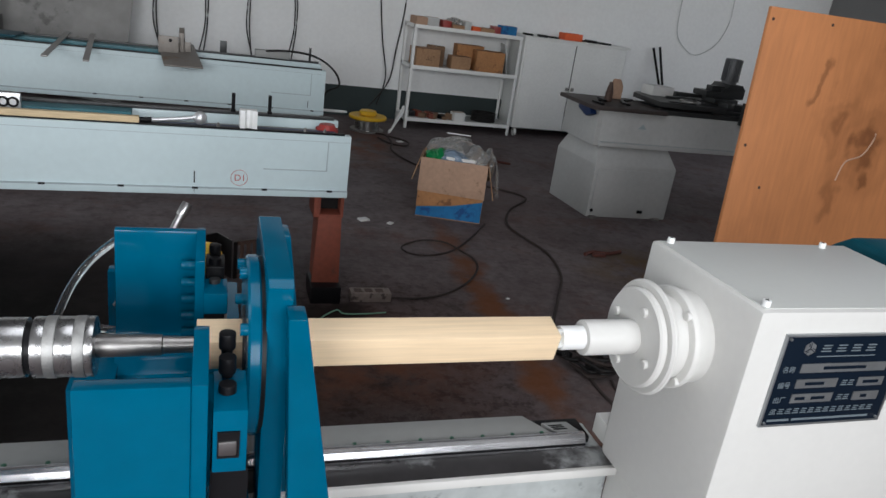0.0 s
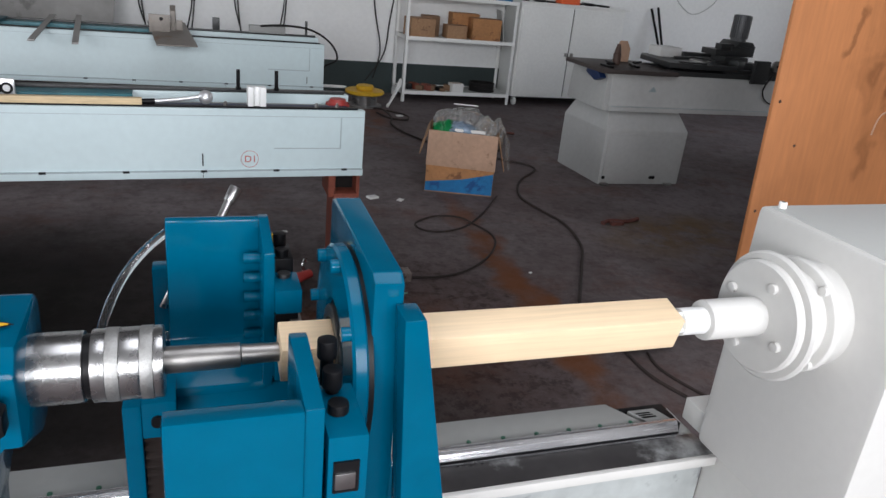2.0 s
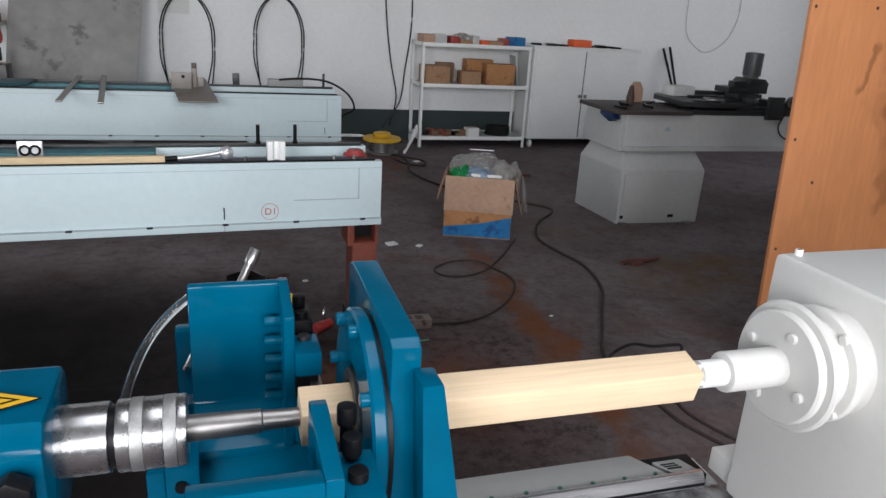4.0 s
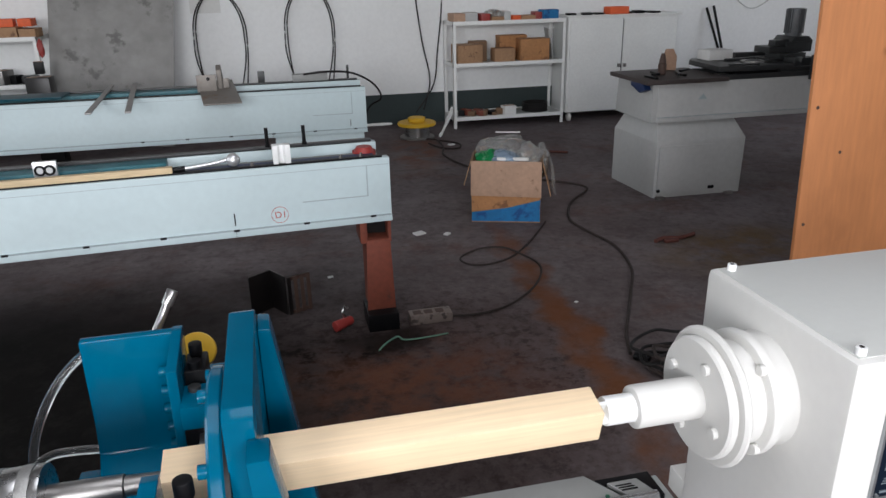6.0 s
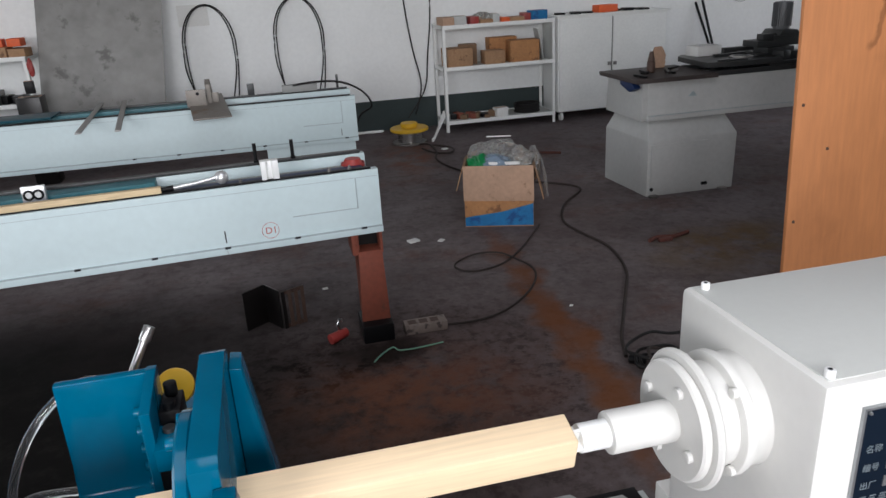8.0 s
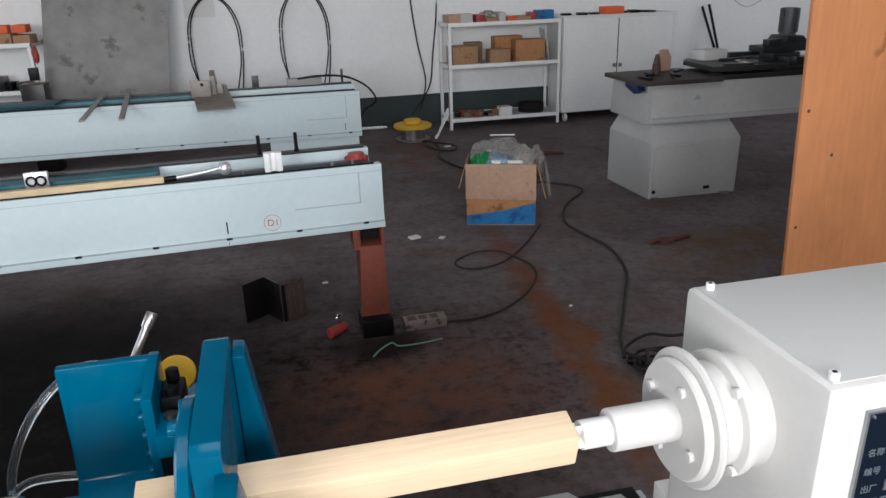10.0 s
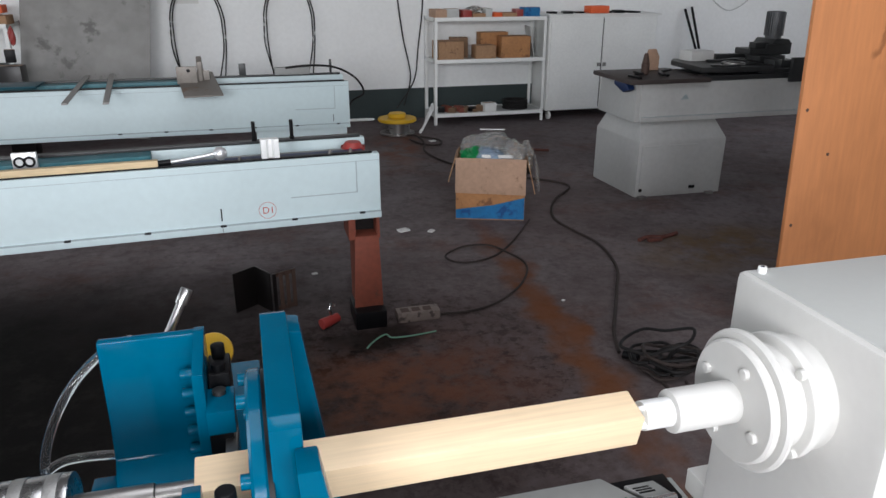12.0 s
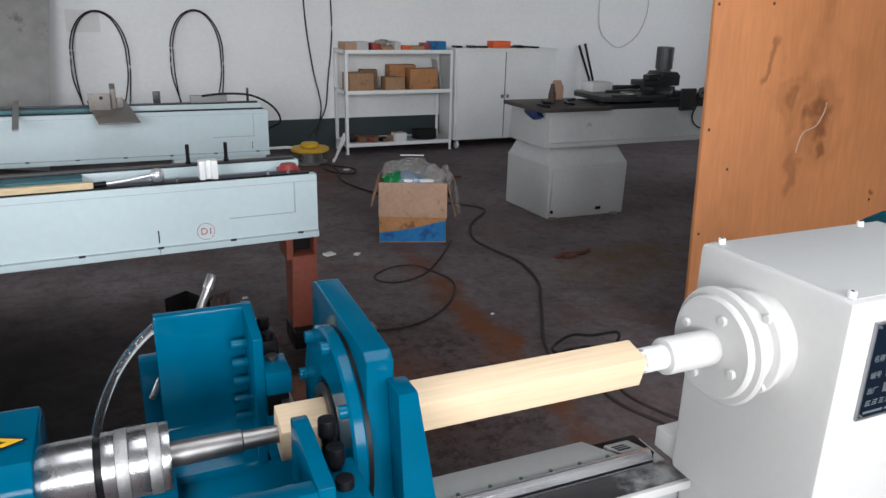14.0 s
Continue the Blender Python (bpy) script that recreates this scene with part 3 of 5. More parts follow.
def writing(name, text, size, m, material, parent):
    """Letters of the built-in font as a thin mesh."""
    cu = bpy.data.curves.new(name, 'FONT')
    cu.body, cu.size, cu.extrude = text, size, 0.0004
    tmp = new(name + "_curve", cu)
    me = bpy.data.meshes.new_from_object(tmp.evaluated_get(bpy.context.evaluated_depsgraph_get()))
    bpy.data.objects.remove(tmp)
    bpy.data.curves.remove(cu)
    me.transform(m)
    me.materials.clear()
    me.materials.append(material)
    ob = new(name, me)
    ob.parent = parent
    if parent.type == 'EMPTY':
        ob.matrix_parent_inverse = Matrix.Translation(parent.location).inverted()
    return ob


for word, z in (("名称", 1.0895), ("编号", 1.0635), ("出厂", 1.0385)):
    writing("lettering", word, 0.0115, Matrix.Translation((0.286, -0.1640, z)) @ Matrix.Rotation(radians(90), 4, 'X'), PALE_PRINT, nameplate)

nameplate.location.x += 0.011

# bed: casting with front lip, ground way, screw tray and blackened end gap
bm = bmnew()
prism(bm, [(0.125, 0.2), (0.125, 0.708), (0.099, 0.711), (0.099, 0.726), (0.25, 0.726), (0.25, 0.2)], "x", -2.3, 0.261, 0.002)
bed = part("bed", bm, BED_WORN, lathe, "white painted bed casting with worn, oily top")
part("front_lip", box(bmnew(), -2.3, 0.2605, 0.0965, 0.1066, 0.7108, 0.7288, 0.002), WHITE_PAINT, bed, "clean white painted lip")
part("bed_top", box(bmnew(), -2.3, 0.26, 0.107, 0.166, 0.7262, 0.7285, 0.0005), BED_TOP, bed, "oil-stained grey top face")
part("top_way", prism(bmnew(), [(0.163, 0.7285), (0.1615, 0.74), (0.166, 0.7505), (0.172, 0.757), (0.18, 0.757), (0.18, 0.7285)], "x", -2.3, 0.222, 0.001), WAY, bed, "bright ground steel way")
part("way_groove", box(bmnew(), -2.3, 0.221, 0.1598, 0.1635, 0.7365, 0.7405), BLACK, bed)
part("way_cover", prism(bmnew(), [(-2.3, 0.1805), (-2.3, 0.25), (0.118, 0.25), (0.163, 0.1805)], "z", 0.727, 0.752, 0.0015), TRAY_GREY, bed, "grey sheet cover strip behind the way")
# black slab standing in for the dark hole between tray and headstock
part("end_stop", prism(bmnew(), [(0.163, 0.1815), (0.125, 0.245), (0.24, 0.245), (0.24, 0.1815)], "z", 0.727, 0.742, 0.001), BLACK, bed)
part("end_cover", prism(bmnew(), [(0.172, 0.182), (0.15, 0.222), (0.205, 0.222), (0.222, 0.182)], "z", 0.742, 0.7515, 0.001), TRAY_GREY, bed)
for x0, x1, y0, y1 in ((0.166, 0.196, 0.196, 0.2), (0.163, 0.193, 0.203, 0.206), (0.16, 0.19, 0.209, 0.212)):
    part("tag_line", box(bmnew(), x0, x1, y0, y1, 0.7514, 0.7522), BLACK, bed)
for k in range(30):
    part("way_screw", hexbolt(bmnew(), 0.135 - 0.062 * k, 0.188, 0.7515, "z", 0.0042, 0.003), GREEN_OX, bed)
for x in (-2.2, -0.35):
    part("leg", box(bmnew(), x, x + 0.3, 0.0, 0.3, 0.0, 0.205, 0.01), WHITE_PAINT, bed)
for x in (-0.26, -0.9, -1.5):
    part("rib", box(bmnew(), x, x + 0.02, 0.112, 0.126, 0.2, 0.709, 0.002), BED_WORN, bed)

# carriage: saddle with guide plate, ring, stands and the two tool rests
bm = bmnew()
prism(bm, [(-0.2, 0.6), (-0.2, 0.93), (-0.08, 0.9), (0.12, 0.9), (0.14, 0.935), (0.5, 0.935), (0.5, 0.78), (0.06, 0.78), (0.06, 0.6)], "x", -0.622, -0.44, 0.004)
saddle = part("saddle", bm, TEAL, lathe, "teal painted cast carriage saddle")
bm = bmnew()
prism(bm, [(-0.112, 0.62), (-0.112, 1.195), (-0.1, 1.203), (0.105, 1.21), (0.13, 1.2), (0.145, 0.78), (0.07, 0.78), (0.07, 0.62)], "x", -0.429, -0.3985, 0.0025)
guide = part("guide_plate", bm, TEAL, lathe, "thick teal guide plate round the timber")
part("ring", lathe_ring(bmnew(), -0.449, -0.4322, 0.118, 0.058, AY, AZ, 72, 0.003), TEAL, guide, "bolted teal ring with a central bore")
part("ring_joint", lathe_ring(bmnew(), -0.433, -0.4275, 0.1162, 0.09, AY, AZ, 72, 0.0003), BLACK, guide)
# black inner tube paints the bore's shaded inside
part("bore_lining", lathe_ring(bmnew(), -0.444, -0.404, 0.0575, 0.044, AY, AZ, 48, 0.001), BLACK, guide, "black tube painting the shade inside the bore")
part("bush", lathe_ring(bmnew(), -0.452, -0.446, 0.05, 0.036, AY, AZ, 48, 0.001), DARK_STEEL, guide, "dark steel bush")
for k in range(8):
    a = radians(8 + 45 * k)
    part("ring_bolt", capscrew(bmnew(), -0.449, AY + 0.108 * math.cos(a), AZ + 0.108 * math.sin(a), "x", 0.0075, 0.009), TEAL, guide)
part("front_stand", prism(bmnew(), [(-0.38, 0.62), (-0.408, 1.175), (-0.386, 1.175), (-0.292, 0.62)], "y", -0.152, -0.113, 0.003), TEAL, guide, "tapered teal stand")
part("rear_stand", prism(bmnew(), [(-0.3982, 0.62), (-0.3982, 1.184), (-0.383, 1.182), (-0.305, 0.62)], "y", 0.104, 0.152, 0.003), TEAL, guide, "tapered teal rear stand")


def tool_rest(name, side, plate_pts, end_pts, label):
    rest = part(name, prism(bmnew(), plate_pts, "x", -0.629 if side > 0 else -0.62, -0.5085, 0.004), TEAL, lathe, label)
    part("end_plate", prism(bmnew(), end_pts, "x", -0.5135 if side > 0 else -0.509, -0.5 if side > 0 else -0.492, 0.002), TEAL, rest)
    return rest


# rear tool rest: upright blade that sweeps out to its base, end plate, clamp and black screws
rear = tool_rest("rear_tool_rest", 1,
                 [(0.195, 1.151), (0.191, 1.03), (0.183, 0.985), (0.16, 0.955), (0.128, 0.945), (0.128, 0.93), (0.42, 0.93), (0.42, 0.945), (0.25, 0.96), (0.214, 1.0), (0.209, 1.152)],
                 [(0.212, 0.935), (0.211, 1.1525), (0.196, 1.153), (0.11, 1.137), (0.104, 1.0), (0.13, 0.935)], "teal rear tool rest with swept blade")
part("clamp_bar", box(bmnew(), -0.501, -0.468, 0.093, 0.15, 1.062, 1.094, 0.002), TEAL, rear)
part("clamp_jaw", box(bmnew(), -0.501, -0.468, 0.094, 0.15, 0.965, 1.03, 0.002), TEAL, rear)
# black box painting the shade in the pocket below the bar
part("clamp_slot", box(bmnew(), -0.5, -0.472, 0.098, 0.148, 1.03, 1.062), BLACK, rear)
for y, z in ((0.193, 1.11), (0.163, 1.1)):
    bm = bmnew()
    cyl(bm, (-0.486, y, z - 0.05), (-0.486, y, z + 0.012), 0.006, seg=16)
    cyl(bm, (-0.486, y, z + 0.004), (-0.486, y, z + 0.022), 0.0088, seg=18, bev=0.0015)
    part("clamp_screw", bm, BLACK, rear, "black socket head screw")
# added block: its black stands for deep shade behind the end plate
part("tool_block", box(bmnew(), -0.4995, -0.472, 0.152, 0.206, 0.99, 1.112, 0.003), BLACK, rear, "black block painting the pocket's deep shade")
part("clamp_spindle", cyl(bmnew(), (-0.486, 0.135, 1.062), (-0.486, 0.135, 1.1), 0.0045, 0.0085, seg=18, bev=0.001), DARK_STEEL, rear, "dark steel tapered spindle")
part("tool_bit", box(bmnew(), -0.482, -0.468, 0.03, 0.12, 1.042, 1.052, 0.001), DULL_STEEL, rear)
for k in range(5):
    part("blade_bolt", cyl(bmnew(), (-0.512, 0.176, 1.104 - 0.028 * k), (-0.534, 0.176, 1.104 - 0.028 * k), 0.0072, seg=16, bev=0.0015), TEAL, rear)
bm = bmnew()
cyl(bm, (-0.5, 0.31, 1.06), (-0.5, 0.296, 1.068), 0.028, seg=32, bev=0.004)
part("handwheel", bm, YELLOW, rear, "yellow plastic handwheel")
part("slide_block", box(bmnew(), -0.655, -0.52, 0.31, 0.34, 0.78, 1.035, 0.004), TEAL, rear)

# front tool rest
front = tool_rest("front_tool_rest", -1,
                  [(-0.225, 0.6), (-0.225, 1.138), (-0.2, 1.135), (-0.14, 1.075), (-0.12, 1.03), (-0.12, 0.6)],
                  [(-0.221, 0.9), (-0.221, 1.136), (-0.118, 1.147), (-0.104, 1.145), (-0.098, 1.0), (-0.12, 0.9)], "teal front tool rest with a broad face")
part("clamp_block", box(bmnew(), -0.487, -0.451, -0.214, -0.13, 1.022, 1.1, 0.002), TEAL, front)
# black panel painting the dark opening of the block
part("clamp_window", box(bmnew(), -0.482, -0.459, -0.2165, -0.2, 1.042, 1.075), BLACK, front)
part("clamp_bit", box(bmnew(), -0.481, -0.462, -0.2185, -0.21, 1.046, 1.064, 0.002), STEEL, front, "bright tool shank in its slot")
for y, z in ((-0.109, 1.118), (-0.142, 1.105), (-0.175, 1.09)):
    bm = bmnew()
    cyl(bm, (-0.472, y, z - 0.05), (-0.472, y, z + 0.012), 0.0065, seg=16)
    cyl(bm, (-0.472, y, z), (-0.472, y, z + 0.02), 0.0098, seg=18, bev=0.0015)
    part("clamp_screw", bm, BLACK, front, "black socket head screw")
# black block standing in for the shade beside the front rest
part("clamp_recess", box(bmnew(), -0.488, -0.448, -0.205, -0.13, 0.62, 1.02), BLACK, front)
# bellows beside the front rest, in their frame
part("bellows_frame", box(bmnew(), -0.684, -0.662, 0.09, 0.17, 0.6, 0.947, 0.003), TEAL, saddle)
part("bellows_head", box(bmnew(), -0.662, -0.621, 0.088, 0.2, 0.9, 0.952, 0.003), TEAL, saddle)
# black disc added to stand for the dark hole in the head
part("head_screw", cyl(bmnew(), (-0.643, 0.09, 0.926), (-0.643, 0.083, 0.926), 0.008, seg=14), BLACK, saddle)
bm = bmnew()
for k in range(22):
    z = 0.899 - 0.0135 * k
    prism(bm, [(0.12, z - 0.013), (0.093, z - 0.0065), (0.12, z)], "x", -0.661, -0.6225)
tagged(part("bellows", bm, DUSTY_RUBBER, saddle, "black folded rubber bellows"), kind="stuff")

# tailstock: housing, clamp knob, quill with knurled collars and dead centre
bm = bmnew()
prism(bm, [(-0.085, 1.03), (-0.085, 1.105), (-0.068, 1.13), (0.03, 1.137), (0.045, 1.125), (0.045, 1.0), (0.0, 0.99)], "x", -1.15, -0.748, 0.006)
tail = part("tailstock", bm, TEAL, lathe, "glossy teal tailstock housing")
part("tail_leg", prism(bmnew(), [(-1.15, 0.5), (-1.15, 1.032), (-0.755, 1.032), (-0.768, 1.024), (-0.779, 0.99), (-0.80, 0.9), (-0.82, 0.5)], "y", -0.08, 0.045, 0.006), TEAL, tail)
m_lab = Matrix.Translation((-0.784, -0.036, 1.1352)) @ Matrix.Rotation(radians(4), 4, 'X')
bm = bmnew()
prism(bm, [(-0.0585, -0.0365), (0.0295, 0.0), (-0.0585, 0.0365)], "z", 0.0, 0.0009)
bm.transform(m_lab)
sign = part("warning_label", bm, BLACK, tail, "yellow and black triangular warning label")
for pts, z, material, nm in (([(-0.056, -0.034), (0.026, 0.0), (-0.056, 0.034)], 0.0013, YELLOW, "triangle"), ([(-0.048, -0.023), (0.011, 0.0), (-0.048, 0.023)], 0.0016, BLACK, "inner_line"),
                             ([(-0.044, -0.0185), (0.004, 0.0), (-0.044, 0.0185)], 0.0019, YELLOW, "field")):
    bm = bmnew()
    prism(bm, pts, "z", z - 0.0006, z)
    bm.transform(m_lab)
    part(nm, bm, material, sign)
bm = bmnew()
box(bm, -0.04, -0.012, -0.008, 0.006, 0.0016, 0.0022)
box(bm, -0.036, -0.018, 0.0065, 0.01, 0.0016, 0.0022)
bm.transform(m_lab)
part("symbol", bm, BLACK, sign)
bm = bmnew()
prism(bm, [(-0.772 + (0.022 if k % 2 else 0.018) * math.cos(radians(30 * k)), 1.078 + (0.022 if k % 2 else 0.018) * math.sin(radians(30 * k))) for k in range(12)], "y", -0.118, -0.096, 0.004)
cyl(bm, (-0.772, -0.097, 1.078), (-0.772, -0.08, 1.078), 0.01, seg=18)
part("clamp_knob", bm, BLACK, tail, "black plastic star knob")
quill = part("quill", cyl(bmnew(), (-0.762, AY, AZ), (-0.7, AY, AZ), 0.0365, seg=48, bev=0.002), STEEL, lathe, "polished steel tailstock quill")
part("quill_groove", cyl(bmnew(), (-0.7, AY, AZ), (-0.692, AY, AZ), 0.033, seg=40), BLACK, quill)
bm = bmnew()
for x0, x1 in ((-0.693, -0.68), (-0.667, -0.648), (-0.635, -0.6255)):
    cyl(bm, (x0, AY, AZ), (x1, AY, AZ), 0.0375, seg=48, bev=0.001)
part("nut", bm, STEEL, quill, "bright turned steel nut")
for x0, x1 in ((-0.68, -0.667), (-0.648, -0.635)):
    part("knurled_band", cyl(bmnew(), (x0, AY, AZ), (x1, AY, AZ), 0.0382, seg=48, bev=0.0012), KNURL, quill, "matt knurled band")
bm = bmnew()
cyl(bm, (-0.626, AY, AZ), (-0.549, AY, AZ), 0.0145, 0.0135, seg=32, bev=0.0008)
part("centre_shank", bm, DULL_STEEL, quill)
bm = bmnew()
cyl(bm, (-0.548, AY, AZ), (-0.507, AY, AZ), 0.0115, 0.0105, seg=32)
cyl(bm, (-0.507, AY, AZ), (-0.498, AY, AZ), 0.0105, 0.001, seg=32)
part("dead_centre", bm, DULL_STEEL, quill)

# coolant or air hose and its steel nozzle behind the rear rest
bm = bmnew()
tube(bm, [(-0.585, 0.30, 1.09), (-0.605, 0.26, 1.12), (-0.632, 0.235, 1.117), (-0.665, 0.222, 1.09), (-0.69, 0.212, 1.055), (-0.708, 0.204, 1.015), (-0.716, 0.201, 0.985), (-0.716, 0.2, 0.962), (-0.708, 0.2, 0.948)], 0.0062, 12, 8)
part("air_hose", bm, HOSE, lathe, "clear plastic air hose")
bm = bmnew()
tube(bm, [(-0.716, 0.2, 0.972), (-0.692, 0.2, 0.985), (-0.655, 0.2, 0.986), (-0.622, 0.2, 0.982)], 0.0062, 12, 8)
part("air_hose", bm, HOSE, lathe, "clear plastic air hose")
bm = bmnew()
cyl(bm, (-0.585, 0.33, 1.04), (-0.541, 0.366, 1.122), 0.0065, seg=16)
cyl(bm, (-0.543, 0.364, 1.118), (-0.532, 0.373, 1.138), 0.009, seg=16, bev=0.0015)
part("nozzle", bm, STEEL, lathe, "bright steel nozzle")
bm = bmnew()
cyl(bm, (-0.627, 0.3, 1.008), (-0.641, 0.3, 0.977), 0.0045, 0.0055, seg=14, bev=0.001)
part("nozzle", bm, STEEL, lathe, "bright steel nozzle")

# ---- the timber between the centres ----
bm = bmnew()
box(bm, -0.508, 0.0, -0.0232, 0.0232, -0.0232, 0.0232, 0.0012, Matrix.Translation((0, AY, AZ)) @ Matrix.Rotation(radians(14), 4, 'X'))
timber = solo("timber_bar", bm, PINE, "square sawn pale pine bar held between the lathe centres", "timber")
bm = bmnew()
box(bm, -0.0002, 0.0008, -0.0222, 0.0222, -0.0222, 0.0222, 0.0, Matrix.Translation((0, AY, AZ)) @ Matrix.Rotation(radians(14), 4, 'X'))
part("end_grain", bm, PINE_OLD, timber, "darker sawn end grain")

# ---- two machine beds on supports ----


def machine_bed(x1, y0, z0, z1, length, label, group):
    """A channel-shaped bed: front and rear walls, bottom lip, trough, rails."""
    b = thing("machine_bed", (x1 - length / 2, y0 + 0.17, 0.0), label, "machine bed", group)
    x0 = x1 - length
    prof = [(y0, z0 + 0.035), (y0, z1 - 0.004), (y0 + 0.004, z1), (y0 + 0.05, z1), (y0 + 0.05, z1 - 0.05), (y0 + 0.30, z1 - 0.05), (y0 + 0.30, z1 + 0.01),
            (y0 + 0.345, z1 + 0.01), (y0 + 0.345, z0), (y0 - 0.012, z0), (y0 - 0.012, z0 + 0.028)]
    part("casting", prism(bmnew(), prof, "x", x0, x1, 0.002), BED_BLUE, b, "pale blue painted bed casting")
    part("front_rail", box(bmnew(), x0, x1 - 0.03, y0 + 0.012, y0 + 0.04, z1 + 0.0005, z1 + 0.008, 0.001), BLACK, b, "dark oiled steel rail")
    part("rear_rail", box(bmnew(), x0, x1 - 0.02, y0 + 0.305, y0 + 0.34, z1 + 0.0105, z1 + 0.024, 0.002), DARK_STEEL, b, "dark steel rail")
    part("trough_floor", box(bmnew(), x0, x1 - 0.01, y0 + 0.052, y0 + 0.298, z1 - 0.0495, z1 - 0.042), TROUGH, b, "dark trough with teal paint marks")
    part("lead_rail", box(bmnew(), x0, x1 - 0.06, y0 + 0.15, y0 + 0.19, z1 - 0.042, z1 - 0.012, 0.002), TRAY_GREY, b)
    part("oily_strip", box(bmnew(), x0, x1 - 0.05, y0 + 0.055, y0 + 0.145, z1 - 0.042, z1 - 0.008, 0.002), NAVY, b, "dark navy strip")
    part("teal_strip", box(bmnew(), x0, x1 - 0.95, y0 + 0.192, y0 + 0.296, z1 - 0.042, z1 + 0.013, 0.002), TEAL_PATCH, b, "teal stained strip")
    # raised outline of the end panel
    zz = z1 - z0
    for a0, a1, c0, c1 in ((-0.395, -0.105, 0.42, 0.435), (-0.108, -0.103, 0.42, 0.90)):
        part("panel_edge", box(bmnew(), x1 + a0, x1 + a1, y0 - 0.0015, y0 + 0.002, z0 + c0 * zz, z0 + c1 * zz, 0.0005), PANEL_LINE, b)
    part("lip_joint", box(bmnew(), x0, x1 - 0.004, y0 - 0.0135, y0 - 0.002, z0 + 0.0285, z0 + 0.0335), PANEL_LINE, b)
    part("top_joint", box(bmnew(), x0, x1 - 0.004, y0 - 0.0012, y0 + 0.002, z1 - 0.03, z1 - 0.028), PANEL_LINE, b)
    for k in range(6):
        part("lip_bolt", box(bmnew(), x1 - 0.10 - 0.30 * k, x1 - 0.075 - 0.30 * k, y0 - 0.0155, y0 - 0.006, z0 + 0.026, z0 + 0.034, 0.001), BLACK, b)
    part("seam", box(bmnew(), x1 - 0.6915, x1 - 0.690, y0 - 0.0135, y0 - 0.01, z0, z0 + 0.028), BLACK, b)
    return b


near_bed = machine_bed(0.123, 2.407, 0.541, 0.834, 4.4, "pale blue machine bed with tools lying in its trough", "machine beds")
part("tick_mark", box(bmnew(), -0.570, -0.565, 2.4045, 2.408, 0.592, 0.645), BLACK, near_bed)
ring = bmnew()
tube(ring, [(-0.376 + 0.036 * math.cos(radians(20 * k)), 2.4062, 0.62 + 0.036 * math.sin(radians(20 * k))) for k in range(18)], 0.0011, 5, 2, True)
part("marker_circle", ring, RED_INK, near_bed)
writing("lettering", "D1", 0.042, Matrix.Translation((-0.399, 2.4065, 0.606)) @ Matrix.Rotation(radians(90), 4, 'X'), RED_INK, near_bed)
for x in (-0.385, -0.215):
    bm = bmnew()
    cyl(bm, (x, 2.72, 0.857), (x, 2.72, 0.945), 0.0085, seg=12)
    cyl(bm, (x, 2.72, 0.857), (x, 2.72, 0.868), 0.013, seg=6)
    part("stud", bm, BLACK, near_bed)
far_bed = machine_bed(0.308, 4.66, 0.5, 0.834, 5.2, "pale blue machine bed with steel offcuts lying on it", "machine beds")
part("tick_mark", box(bmnew(), 0.185, 0.189, 4.657, 4.661, 0.55, 0.6), BLACK, far_bed)
part("support", box(bmnew(), -0.37, 0.285, 4.675, 4.98, 0.0, 0.501, 0.006), BED_BLUE, far_bed)
part("support", box(bmnew(), -4.0, -3.7, 4.7, 4.98, 0.0, 0.501, 0.006), DARK_TEAL, far_bed)
part("support", box(bmnew(), -3.6, -3.3, 2.45, 2.72, 0.0, 0.542, 0.006), RUST_RED, near_bed)

# red oxide channel post that carries the near bed
post = thing("steel_post", (0.05, 2.5, 0.0), "red primed steel channel post on a black foot under the bed", "post")
bm = bmnew()
prism(bm, [(-0.012, 0.085), (0.003, 0.445), (0.112, 0.445), (0.125, 0.085)], "y", 2.425, 2.433, 0.001)
box(bm, 0.0, 0.008, 2.433, 2.6, 0.085, 0.54, 0.001)
box(bm, 0.105, 0.113, 2.433, 2.6, 0.085, 0.54, 0.001)
part("channel", bm, RUST_RED, post)
bm = bmnew()
box(bm, -0.025, 0.0, 2.423, 2.6, 0.43, 0.541, 0.002)
box(bm, 0.11, 0.118, 2.423, 2.6, 0.43, 0.541, 0.002)
box(bm, -0.0, 0.11, 2.423, 2.6, 0.437, 0.445, 0.001)
box(bm, -0.0, 0.11, 2.423, 2.6, 0.535, 0.541, 0.001)
part("tube_cap", bm, RUST_RED, post)
# black plug painting the shade inside the tube opening
part("tube_inside", box(bmnew(), 0.0, 0.11, 2.52, 2.6, 0.445, 0.535), BLACK_STEEL, post)
part("foot", box(bmnew(), -0.018, 0.13, 2.36, 2.56, 0.0, 0.088, 0.006), BLACK, post, "black oily foot block")

# ---- things on the near bed ----
bb = thing("bearing_block", (-1.29, 2.58, 0.834), "bright machined bearing block standing on the bed rail", "bearing block")
bm = bmnew()
box(bm, -1.335, -1.245, 2.55, 2.575, 0.834, 0.905, 0.003)
part("housing", bm, ALU, bb)
for x in (-1.308, -1.272):
    bm = bmnew()
    lathe_ring(bm, -0.004, 0.004, 0.022, 0.014, 0, 0, 28, 0.001)
    bm.transform(Matrix.Translation((x, 2.547, 0.87)) @ Matrix.Rotation(radians(90), 4, 'Z'))
    part("bearing", bm, BLACK, bb)
    part("bore", cyl(bmnew(), (x, 2.5495, 0.87), (x, 2.544, 0.87), 0.012, seg=24), ALU, bb)
